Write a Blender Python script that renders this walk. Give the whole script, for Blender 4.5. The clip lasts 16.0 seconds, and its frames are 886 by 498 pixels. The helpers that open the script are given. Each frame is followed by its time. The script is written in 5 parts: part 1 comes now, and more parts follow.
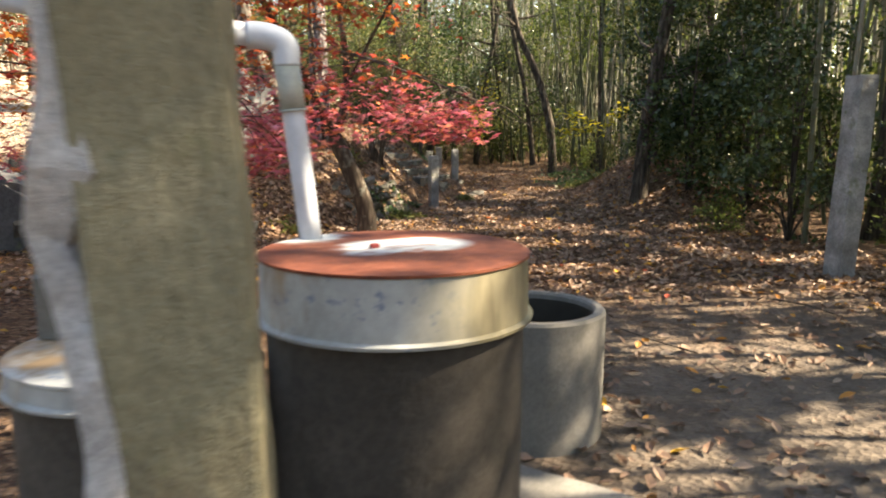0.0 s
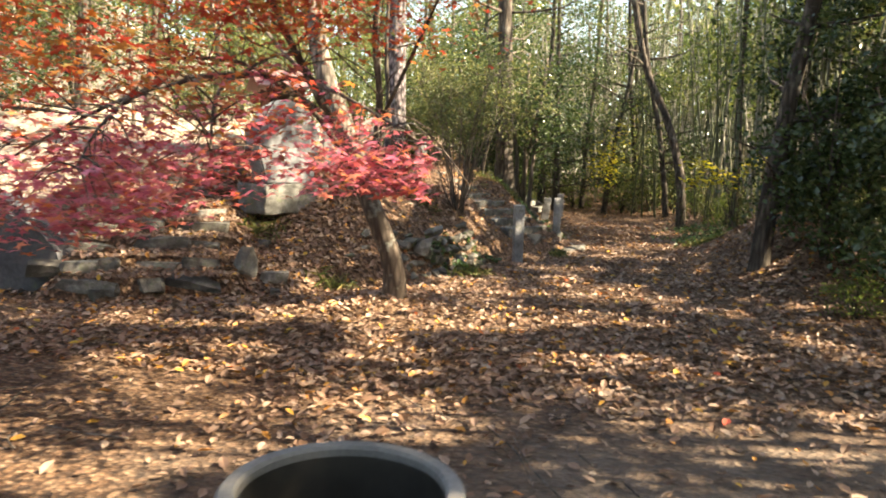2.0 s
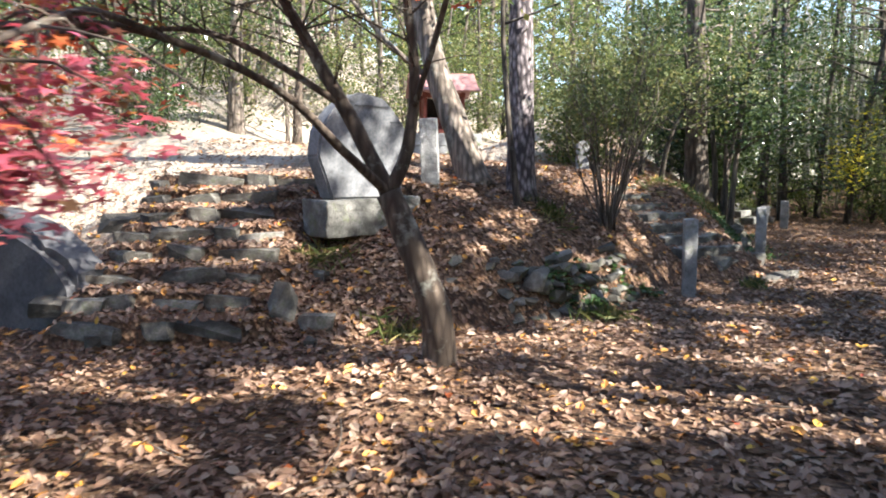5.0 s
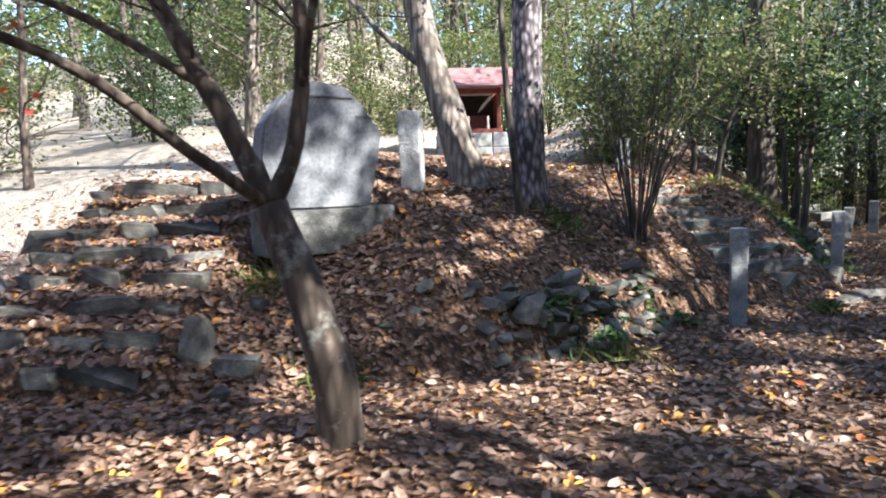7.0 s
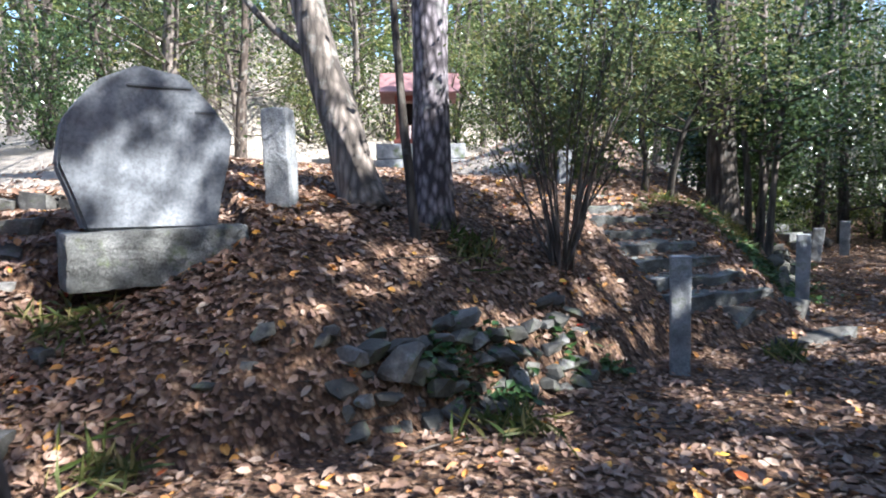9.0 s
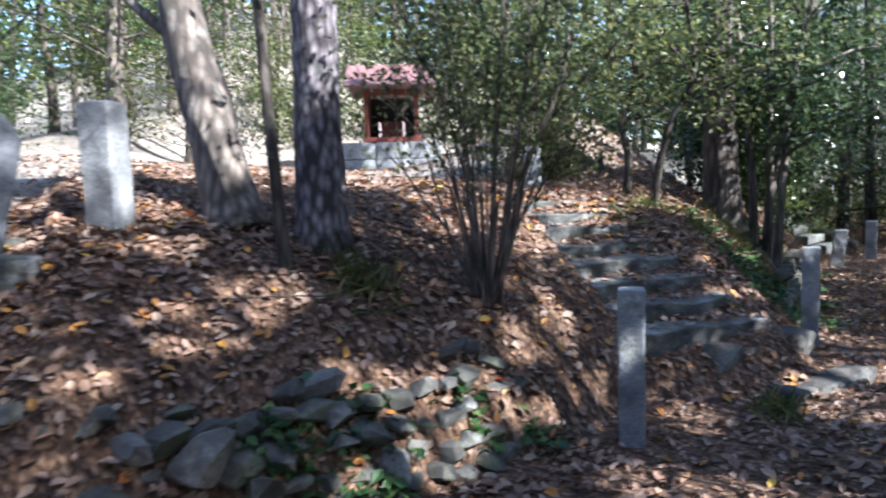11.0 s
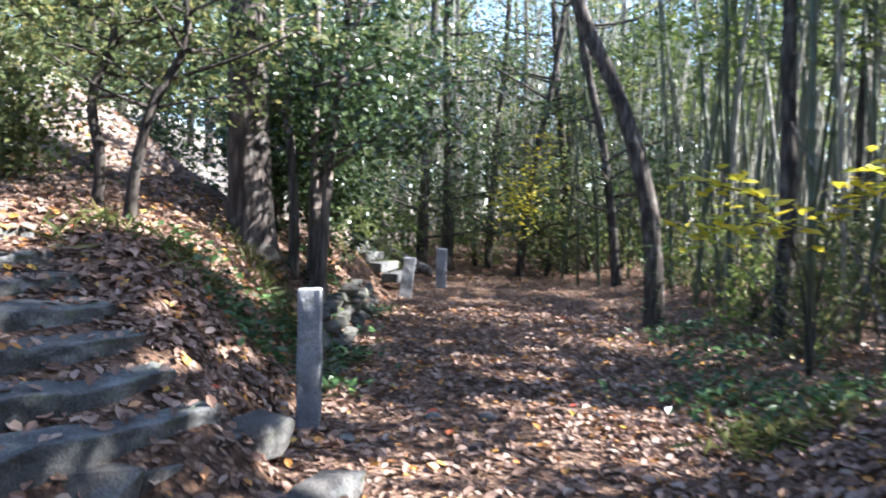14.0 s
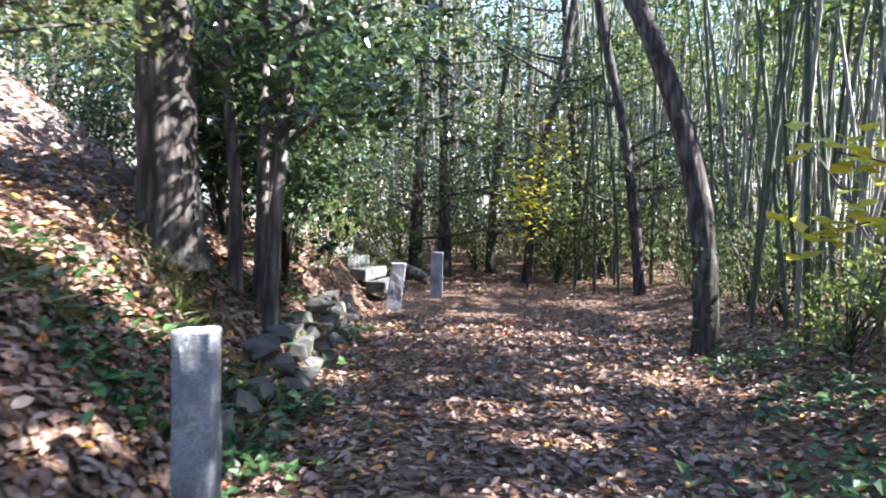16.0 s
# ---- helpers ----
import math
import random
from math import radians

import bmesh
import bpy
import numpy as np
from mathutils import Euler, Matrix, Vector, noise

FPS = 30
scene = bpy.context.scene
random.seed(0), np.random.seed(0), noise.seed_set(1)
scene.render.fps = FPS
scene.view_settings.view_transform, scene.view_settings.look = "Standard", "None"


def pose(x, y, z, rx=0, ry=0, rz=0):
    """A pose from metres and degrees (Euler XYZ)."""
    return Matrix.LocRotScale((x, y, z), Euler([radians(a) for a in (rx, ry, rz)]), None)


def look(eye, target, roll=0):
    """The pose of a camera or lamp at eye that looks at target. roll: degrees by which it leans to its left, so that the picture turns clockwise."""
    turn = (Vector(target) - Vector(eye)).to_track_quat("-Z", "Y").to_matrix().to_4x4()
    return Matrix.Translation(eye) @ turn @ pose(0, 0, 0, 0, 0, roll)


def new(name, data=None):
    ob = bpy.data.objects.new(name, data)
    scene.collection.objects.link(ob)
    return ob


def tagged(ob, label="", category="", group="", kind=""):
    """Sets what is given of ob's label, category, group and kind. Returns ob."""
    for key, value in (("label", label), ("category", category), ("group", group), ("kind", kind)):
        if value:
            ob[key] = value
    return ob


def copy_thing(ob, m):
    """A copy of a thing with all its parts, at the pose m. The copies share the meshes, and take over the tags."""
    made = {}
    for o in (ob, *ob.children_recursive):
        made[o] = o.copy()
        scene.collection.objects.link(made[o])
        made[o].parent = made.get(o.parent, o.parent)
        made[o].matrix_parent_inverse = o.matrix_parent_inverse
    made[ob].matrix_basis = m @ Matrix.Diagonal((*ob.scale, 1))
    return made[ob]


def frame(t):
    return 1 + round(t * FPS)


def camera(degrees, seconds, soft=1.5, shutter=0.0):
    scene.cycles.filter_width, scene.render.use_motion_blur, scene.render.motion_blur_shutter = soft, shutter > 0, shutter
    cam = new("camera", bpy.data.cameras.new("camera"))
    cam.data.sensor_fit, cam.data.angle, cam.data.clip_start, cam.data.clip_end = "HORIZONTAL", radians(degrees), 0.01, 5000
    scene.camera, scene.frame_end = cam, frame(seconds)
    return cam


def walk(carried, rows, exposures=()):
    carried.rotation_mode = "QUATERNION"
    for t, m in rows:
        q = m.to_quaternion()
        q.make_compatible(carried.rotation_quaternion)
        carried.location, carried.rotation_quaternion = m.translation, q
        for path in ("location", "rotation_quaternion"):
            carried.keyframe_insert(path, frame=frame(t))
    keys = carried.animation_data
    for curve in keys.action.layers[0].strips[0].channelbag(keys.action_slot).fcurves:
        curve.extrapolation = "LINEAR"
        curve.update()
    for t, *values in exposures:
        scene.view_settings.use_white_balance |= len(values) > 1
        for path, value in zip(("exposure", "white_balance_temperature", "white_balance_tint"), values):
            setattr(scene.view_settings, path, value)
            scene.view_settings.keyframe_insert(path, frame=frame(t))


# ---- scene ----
# ---- camera ----
cam = camera(63.5, 16.0, 1.9, 0.5)
PATH = [
    (0, (-0.066, -0.039, 1.383), (-0.055, 1.933, 1.052), 0.1),
    (0.5, (0.244, 0.311, 1.374), (0.193, 2.288, 1.078), 0.5),
    (1, (0.564, 0.664, 1.401), (0.375, 2.64, 1.156), -0.7),
    (1.5, (0.805, 0.986, 1.408), (0.425, 2.936, 1.182), 0.3),
    (2, (0.947, 1.353, 1.437), (0.542, 3.299, 1.216), 1.7),
    (2.5, (1.08, 1.771, 1.473), (0.505, 3.673, 1.247), 2.2),
    (3, (1.15, 2.218, 1.449), (0.478, 4.089, 1.232), 2.6),
    (3.5, (1.23, 2.612, 1.448), (0.544, 4.478, 1.232), 2.2),
    (4, (1.338, 3.022, 1.471), (0.527, 4.838, 1.262), 1.5),
    (4.2, (1.344, 3.21, 1.45), (0.486, 5.004, 1.241), 1.2),
    (6.3, (1.505, 4.991, 1.377), (0.367, 6.627, 1.202), -1.8),
    (6.5, (1.497, 5.137, 1.381), (0.337, 6.757, 1.203), -1.7),
    (7, (1.418, 5.535, 1.39), (0.256, 7.153, 1.207), -1.3),
    (7.5, (1.402, 5.885, 1.38), (0.335, 7.568, 1.214), -0.9),
    (8, (1.455, 6.241, 1.379), (0.383, 7.923, 1.231), -0.5),
    (8.2, (1.415, 6.379, 1.36), (0.365, 8.074, 1.205), -0.3),
    (10.3, (1.299, 8.021, 1.424), (0.05, 9.58, 1.309), -1.6),
    (10.5, (1.3, 8.172, 1.428), (0.067, 9.742, 1.305), -1.4),
    (11, (1.318, 8.509, 1.469), (0.144, 10.122, 1.32), -1.5),
    (11.5, (1.259, 8.904, 1.512), (0.327, 10.668, 1.377), -0.7),
    (12, (1.352, 9.31, 1.479), (0.81, 11.233, 1.382), -0.1),
    (12.5, (1.471, 9.732, 1.463), (1.278, 11.72, 1.353), 0.6),
    (13, (1.537, 10.175, 1.477), (1.474, 12.171, 1.356), 1.0),
    (13.5, (1.655, 10.58, 1.464), (1.59, 12.576, 1.349), 0.3),
    (14, (1.625, 11.064, 1.425), (1.371, 13.045, 1.327), 1.4),
    (14.5, (1.559, 11.537, 1.406), (1.22, 13.507, 1.346), 1.5),
    (15, (1.505, 11.997, 1.382), (1.099, 13.953, 1.295), 2.0),
    (15.5, (1.422, 12.466, 1.379), (1.131, 14.442, 1.282), 2.3),
    (16, (1.424, 12.943, 1.363), (1.175, 14.926, 1.269), 1.3),
]
EXPOSURES = [(0, 2.55, 8800, 10), (1.5, 2.8, 9000, 10), (4, 2.7, 7100, 10), (7, 2.4, 6000, 10), (11, 2.3, 5450, 11), (13, 2.7, 5700, 13), (16, 3.25, 5600, 16)]
walk(cam, [(t, look(eye, target, roll)) for t, eye, target, roll in PATH], EXPOSURES)

# ---- light ----
world = bpy.data.worlds.new("sky")
scene.world = world
world.use_nodes = True
SUN_ELEV, SUN_AZ = 42.0, 4.0      # degrees; azimuth from +x towards +y
wn = world.node_tree
sky = wn.nodes.new("ShaderNodeTexSky")
sky.sky_type, sky.sun_disc = "NISHITA", False
sky.sun_elevation, sky.sun_rotation = radians(SUN_ELEV), radians(90 - SUN_AZ)
wn.links.new(sky.outputs[0], wn.nodes["Background"].inputs[0])
wn.nodes["Background"].inputs[1].default_value = 0.1
sun_data = bpy.data.lights.new("sun", "SUN")
sun_data.energy, sun_data.angle, sun_data.color = 5.0, radians(0.6), (1.0, 0.93, 0.82)
sun = new("sun", sun_data)
ce, se = math.cos(radians(SUN_ELEV)), math.sin(radians(SUN_ELEV))
sun.matrix_world = look((60 * ce * math.cos(radians(SUN_AZ)), 60 * ce * math.sin(radians(SUN_AZ)) + 10, 60 * se), (0, 10, 0))

# ---- materials ----
rng = np.random.default_rng(7)


class Mat:
    """A small builder of node materials."""

    def __init__(self, name, rough=0.8, metal=0.0):
        self.m = bpy.data.materials.new(name)
        self.m.use_nodes = True
        self.nt = self.m.node_tree
        self.b = self.nt.nodes["Principled BSDF"]
        self.b.inputs["Roughness"].default_value = rough
        self.b.inputs["Metallic"].default_value = metal
        self.b.inputs["Specular IOR Level"].default_value = 0.3
        self.co = self.nt.nodes.new("ShaderNodeTexCoord").outputs["Object"]

    def node(self, kind, **values):
        n = self.nt.nodes.new(kind)
        for k, v in values.items():
            n.inputs[k].default_value = v
        return n

    def link(self, a, b):
        self.nt.links.new(a, b)

    def mapped(self, scale):
        n = self.node("ShaderNodeMapping")
        n.inputs["Scale"].default_value = scale
        self.link(self.co, n.inputs["Vector"])
        return n.outputs[0]

    def noise(self, scale, detail=6, rough=0.6, co=None, distortion=0.0):
        n = self.node("ShaderNodeTexNoise", Scale=scale, Detail=detail, Roughness=rough, Distortion=distortion)
        self.link(co or self.co, n.inputs["Vector"])
        return n.outputs["Fac"]

    def voronoi(self, scale, out="Distance", feature="F1", co=None):
        n = self.node("ShaderNodeTexVoronoi", Scale=scale)
        n.feature = feature
        self.link(co or self.co, n.inputs["Vector"])
        return n.outputs[out]

    def ramp(self, fac, stops):
        n = self.node("ShaderNodeValToRGB")
        while len(n.color_ramp.elements) < len(stops):
            n.color_ramp.elements.new(0.5)
        for e, (p, c) in zip(n.color_ramp.elements, stops):
            e.position, e.color = p, (*c, 1) if len(c) == 3 else c
        self.link(fac, n.inputs[0])
        return n.outputs[0]

    def mix(self, fac, a, b, kind="MIX"):
        n = self.nt.nodes.new("ShaderNodeMix")
        n.data_type, n.blend_type = "RGBA", kind
        for s, v in ((n.inputs[0], fac), (n.inputs[6], a), (n.inputs[7], b)):
            if isinstance(v, (int, float)):
                s.default_value = v
            elif isinstance(v, tuple):
                s.default_value = (*v, 1)
            else:
                self.link(v, s)
        return n.outputs[2]

    def island(self):
        return self.nt.nodes.new("ShaderNodeNewGeometry").outputs["Random Per Island"]

    def each(self):
        return self.nt.nodes.new("ShaderNodeObjectInfo").outputs["Random"]

    def colour(self, c):
        if isinstance(c, tuple):
            self.b.inputs["Base Color"].default_value = (*c, 1)
        else:
            self.link(c, self.b.inputs["Base Color"])

    def bump(self, fac, strength=0.4, distance=0.02, before=None):
        n = self.node("ShaderNodeBump", Strength=strength, Distance=distance)
        self.link(fac, n.inputs["Height"])
        if before is not None:
            self.link(before, n.inputs["Normal"])
        self.link(n.outputs[0], self.b.inputs["Normal"])
        return n.outputs[0]

    def thin(self, colour, amount=0.45):
        """Lets light through, as a leaf does."""
        t = self.nt.nodes.new("ShaderNodeBsdfTranslucent")
        self.link(colour, t.inputs["Color"])
        s = self.nt.nodes.new("ShaderNodeMixShader")
        s.inputs[0].default_value = amount
        self.link(self.b.outputs[0], s.inputs[1])
        self.link(t.outputs[0], s.inputs[2])
        self.link(s.outputs[0], self.nt.nodes["Material Output"].inputs["Surface"])


def leaf_material(name, stops, amount=0.45, rough=0.5, spec=0.3):
    k = Mat(name, rough)
    k.b.inputs["Specular IOR Level"].default_value = spec
    c = k.ramp(k.island(), stops)
    c = k.mix(0.5, c, k.ramp(k.noise(1.3, 3), [(0.3, (0.55, 0.55, 0.55)), (0.7, (1.25, 1.25, 1.25))]), "MULTIPLY")
    k.colour(c)
    k.thin(c, amount)
    return k.m


def stone_material(name, dark, mid, light, scale=9.0, moss=0.0, bump=0.5, speck=0.35, vary=0.06):
    k = Mat(name, 0.88)
    c = k.ramp(k.noise(scale * 0.35, 6, 0.65), [(0.3, dark), (0.52, mid), (0.72, light)])
    c = k.mix(speck, c, k.ramp(k.noise(scale * 9, 4, 0.7), [(0.38, (0.35, 0.35, 0.36)), (0.6, (1.3, 1.3, 1.28))]), "MULTIPLY")
    c = k.mix(vary, c, k.ramp(k.each(), [(0, (0.35, 0.35, 0.34)), (0.65, (1.0, 1.0, 0.98)), (1, (2.4, 2.4, 2.4))]), "MULTIPLY")
    if moss:
        f = k.ramp(k.noise(scale * 0.5, 8, 0.7), [(0.62 - moss * 0.25, (0, 0, 0)), (0.75 - moss * 0.2, (1, 1, 1))])
        c = k.mix(f, c, (0.09, 0.11, 0.045))
    k.colour(c)
    n = k.bump(k.noise(scale * 1.2, 8, 0.7), bump, 0.03)
    k.bump(k.noise(scale * 12, 5, 0.7), bump * 0.6, 0.006, n)
    return k.m


def bark_material(name, dark, light, stretch=(9, 9, 1.6), bump=0.9, lichen=0.0):
    k = Mat(name, 0.92)
    co = k.mapped(stretch)
    ridge = k.voronoi(2.0, "Distance", "F1", co)
    f = k.mix(0.55, k.noise(2.2, 9, 0.7, co, 0.6), ridge)
    c = k.ramp(f, [(0.3, light), (0.42, tuple((a + b) / 2 for a, b in zip(dark, light))), (0.6, dark)])
    c = k.mix(0.6, c, k.ramp(k.noise(2.4, 5, 0.6), [(0.3, (0.55, 0.55, 0.55)), (0.7, (1.35, 1.33, 1.3))]), "MULTIPLY")
    if lichen:
        c = k.mix(k.ramp(k.noise(5, 6, 0.7), [(0.55, (0, 0, 0)), (0.68, (lichen, lichen, lichen))]), c, (0.36, 0.38, 0.34))
    k.colour(c)
    k.bump(f, bump, 0.03)
    return k.m


def litter_material():
    k = Mat("leaf_litter", 0.9)
    cells = k.voronoi(24, "Color", co=k.mapped((1.0, 1.5, 1)))
    sep = k.nt.nodes.new("ShaderNodeSeparateColor")
    k.link(cells, sep.inputs[0])
    leaves = k.ramp(sep.outputs[0], [(0, (0.05, 0.028, 0.017)), (0.35, (0.11, 0.06, 0.034)), (0.65, (0.18, 0.105, 0.062)), (1, (0.27, 0.18, 0.12))])
    edge = k.voronoi(24, "Distance", co=k.mapped((1.0, 1.5, 1)))
    leaves = k.mix(0.8, leaves, k.ramp(edge, [(0.15, (1, 1, 1)), (0.6, (0.42, 0.4, 0.37))]), "MULTIPLY")
    soil = k.ramp(k.noise(5, 9, 0.75), [(0.3, (0.06, 0.048, 0.04)), (0.7, (0.145, 0.12, 0.1))])
    # bare trodden soil by the tanks, litter elsewhere
    off = k.node("ShaderNodeVectorMath")
    off.operation = "DISTANCE"
    off.inputs[1].default_value = (2.2, 2.6, 0)
    k.link(k.co, off.inputs[0])
    add = k.node("ShaderNodeMath")
    add.operation = "MULTIPLY_ADD"
    k.link(k.noise(1.7, 6, 0.7), add.inputs[0])
    add.inputs[1].default_value = 4.5
    k.link(off.outputs["Value"], add.inputs[2])
    mask = k.ramp(add.outputs[0], [(0.0, (0, 0, 0)), (1.0, (1, 1, 1))])
    scl = k.node("ShaderNodeMapRange")
    k.link(add.outputs[0], scl.inputs["Value"])
    scl.inputs["From Min"].default_value, scl.inputs["From Max"].default_value = 3.4, 6.2
    c = k.mix(scl.outputs[0], soil, leaves)
    # pale dry earth on the open terrace, lightened further for its sunlit glare
    xyz = k.nt.nodes.new("ShaderNodeSeparateXYZ")
    k.link(k.co, xyz.inputs[0])
    slant = k.node("ShaderNodeMath")
    slant.operation = "MULTIPLY_ADD"
    k.link(xyz.outputs[1], slant.inputs[0])
    slant.inputs[1].default_value = -0.35
    k.link(xyz.outputs[0], slant.inputs[2])
    far = k.node("ShaderNodeMath")
    far.operation = "MULTIPLY_ADD"
    k.link(k.noise(0.8, 6, 0.7), far.inputs[0])
    far.inputs[1].default_value = 2.6
    k.link(slant.outputs[0], far.inputs[2])
    dry = k.node("ShaderNodeMapRange")
    k.link(far.outputs[0], dry.inputs["Value"])
    dry.inputs["From Min"].default_value, dry.inputs["From Max"].default_value = -6.9, -8.6
    pale = k.ramp(k.noise(7, 8, 0.75), [(0.3, (0.15, 0.125, 0.1)), (0.7, (0.38, 0.34, 0.29))])
    bank = k.node("ShaderNodeMapRange")
    k.link(xyz.outputs[0], bank.inputs["Value"])
    bank.inputs["From Min"].default_value, bank.inputs["From Max"].default_value = -1.5, -2.3
    both = k.node("ShaderNodeMath")
    both.operation = "MULTIPLY"
    k.link(dry.outputs[0], both.inputs[0])
    k.link(bank.outputs[0], both.inputs[1])
    c = k.mix(both.outputs[0], c, pale)
    c = k.mix(0.6, c, k.ramp(k.noise(0.9, 5, 0.65), [(0.3, (0.6, 0.58, 0.56)), (0.7, (1.3, 1.28, 1.25))]), "MULTIPLY")
    k.colour(c)
    n = k.bump(edge, 0.8, 0.03)
    k.bump(k.noise(40, 6, 0.7), 0.6, 0.015, n)
    return k.m


LITTER = litter_material()
FALLEN = leaf_material("fallen_leaf", [(0.0, (0.1, 0.055, 0.033)), (0.25, (0.17, 0.1, 0.066)), (0.5, (0.23, 0.145, 0.103)),
                                       (0.75, (0.28, 0.19, 0.138)), (0.9, (0.33, 0.25, 0.19)), (0.94, (0.4, 0.17, 0.04)), (0.975, (0.45, 0.22, 0.05)), (0.99, (0.5, 0.33, 0.05)), (1.0, (0.4, 0.05, 0.03))], 0.12, 0.55)
MAPLE_RED = leaf_material("maple_leaf", [(0.0, (0.22, 0.03, 0.03)), (0.3, (0.45, 0.09, 0.13)), (0.55, (0.6, 0.2, 0.27)), (0.72, (0.62, 0.19, 0.06)), (0.9, (0.5, 0.12, 0.2)), (1.0, (0.2, 0.13, 0.05))], 0.42)
MAPLE_ORANGE = leaf_material("maple_leaf_orange", [(0.0, (0.25, 0.03, 0.02)), (0.4, (0.48, 0.07, 0.04)), (0.75, (0.5, 0.17, 0.04)), (1.0, (0.2, 0.15, 0.05))], 0.45)
GREEN = leaf_material("forest_leaf", [(0.0, (0.045, 0.07, 0.024)), (0.5, (0.09, 0.125, 0.042)), (0.85, (0.155, 0.185, 0.06)), (1.0, (0.3, 0.27, 0.08))], 0.55, 0.4)
EVERGREEN = leaf_material("evergreen_leaf", [(0.0, (0.023, 0.044, 0.017)), (0.6, (0.052, 0.084, 0.03)), (1.0, (0.095, 0.13, 0.044))], 0.34, 0.24, 0.5)
BAMBOO_LEAF = leaf_material("bamboo_leaf", [(0.0, (0.07, 0.11, 0.025)), (0.6, (0.13, 0.18, 0.04)), (1.0, (0.26, 0.27, 0.07))], 0.55, 0.4)
SHRUB_LEAF = leaf_material("shrub_leaf", [(0.0, (0.06, 0.085, 0.03)), (0.6, (0.11, 0.14, 0.05)), (1.0, (0.22, 0.2, 0.07))], 0.45, 0.5)
YELLOW = leaf_material("yellow_leaf", [(0.0, (0.45, 0.4, 0.03)), (0.6, (0.6, 0.5, 0.04)), (1.0, (0.4, 0.45, 0.05))], 0.5)
IVY = leaf_material("ivy_leaf", [(0.0, (0.02, 0.05, 0.015)), (0.7, (0.05, 0.1, 0.03)), (1.0, (0.1, 0.16, 0.05))], 0.3, 0.35)
GRASS = leaf_material("grass_blade", [(0.0, (0.05, 0.08, 0.02)), (0.6, (0.12, 0.13, 0.04)), (1.0, (0.3, 0.25, 0.1))], 0.4)
GRANITE = stone_material("granite", (0.11, 0.114, 0.118), (0.25, 0.255, 0.26), (0.44, 0.44, 0.435), 11, 0.3, 0.7, 0.5)
STEP_STONE = stone_material("step_stone", (0.045, 0.046, 0.043), (0.115, 0.115, 0.109), (0.3, 0.298, 0.285), 9, 0.26, 1.0, 0.55)
FIELD_STONE = stone_material("field_stone", (0.055, 0.052, 0.046), (0.12, 0.115, 0.105), (0.42, 0.41, 0.39), 6, 0.25, 0.5, 0.35, 0.3)
PILLAR_STONE = stone_material("pillar_stone", (0.13, 0.115, 0.08), (0.2, 0.185, 0.125), (0.27, 0.25, 0.18), 5, 0.15, 0.9, 0.25)
MOSSY_STONE = stone_material("mossy_stone", (0.044, 0.041, 0.035), (0.09, 0.086, 0.074), (0.24, 0.235, 0.215), 6, 0.4, 0.6, 0.35, 0.25)
STAIR_STONE = stone_material("stair_stone", (0.028, 0.026, 0.023), (0.075, 0.07, 0.062), (0.24, 0.235, 0.22), 7, 0.16, 0.9, 0.45, 0.25)
BROKEN_STONE = stone_material("broken_stone", (0.24, 0.24, 0.25), (0.4, 0.4, 0.41), (0.55, 0.55, 0.55), 8, 0, 0.9, 0.3)
DARK_ROCK = stone_material("dark_rock", (0.035, 0.037, 0.042), (0.06, 0.062, 0.07), (0.12, 0.12, 0.125), 3, 0.1, 0.5)
SLATE = stone_material("monument_stone", (0.085, 0.09, 0.1), (0.16, 0.168, 0.182), (0.27, 0.28, 0.29), 3.5, 0.0, 0.4, 0.4)
CONCRETE = stone_material("concrete", (0.1, 0.098, 0.093), (0.145, 0.141, 0.134), (0.2, 0.195, 0.187), 6, 0.0, 0.25, 0.2)
DARK_CONCRETE = stone_material("weathered_concrete", (0.03, 0.027, 0.024), (0.06, 0.054, 0.049), (0.1, 0.09, 0.08), 4, 0.0, 0.3, 0.3)
BARK = bark_material("maple_bark", (0.04, 0.03, 0.024), (0.115, 0.09, 0.072), (12, 12, 3), 0.5, 0.5)
PINE_BARK = bark_material("pine_bark", (0.045, 0.038, 0.042), (0.3, 0.265, 0.28), (11, 11, 4.5), 1.0, 0.3)
GREY_BARK = bark_material("grey_bark", (0.06, 0.05, 0.042), (0.24, 0.2, 0.17), (9, 9, 1.4), 1.0, 0.3)
BROWN_BARK = bark_material("brown_bark", (0.035, 0.028, 0.023), (0.15, 0.125, 0.105), (10, 10, 1.6), 1.0, 0.25)
DARK_BARK = bark_material("dark_bark", (0.025, 0.02, 0.016), (0.1, 0.085, 0.07), (10, 10, 2), 0.8, 0.2)


def culm_material():
    k = Mat("bamboo_culm", 0.45)
    # the whitish last stop puts sun glints into some culms' colour
    c = k.ramp(k.each(), [(0, (0.04, 0.052, 0.028)), (0.5, (0.075, 0.09, 0.055)), (0.8, (0.12, 0.12, 0.09)), (1, (0.26, 0.25, 0.21))])
    c = k.mix(0.6, c, k.ramp(k.noise(2.5, 6, 0.7, k.mapped((6, 6, 1))), [(0.3, (0.5, 0.5, 0.48)), (0.7, (1.4, 1.4, 1.4))]), "MULTIPLY")
    k.colour(c)
    return k.m


CULM = culm_material()


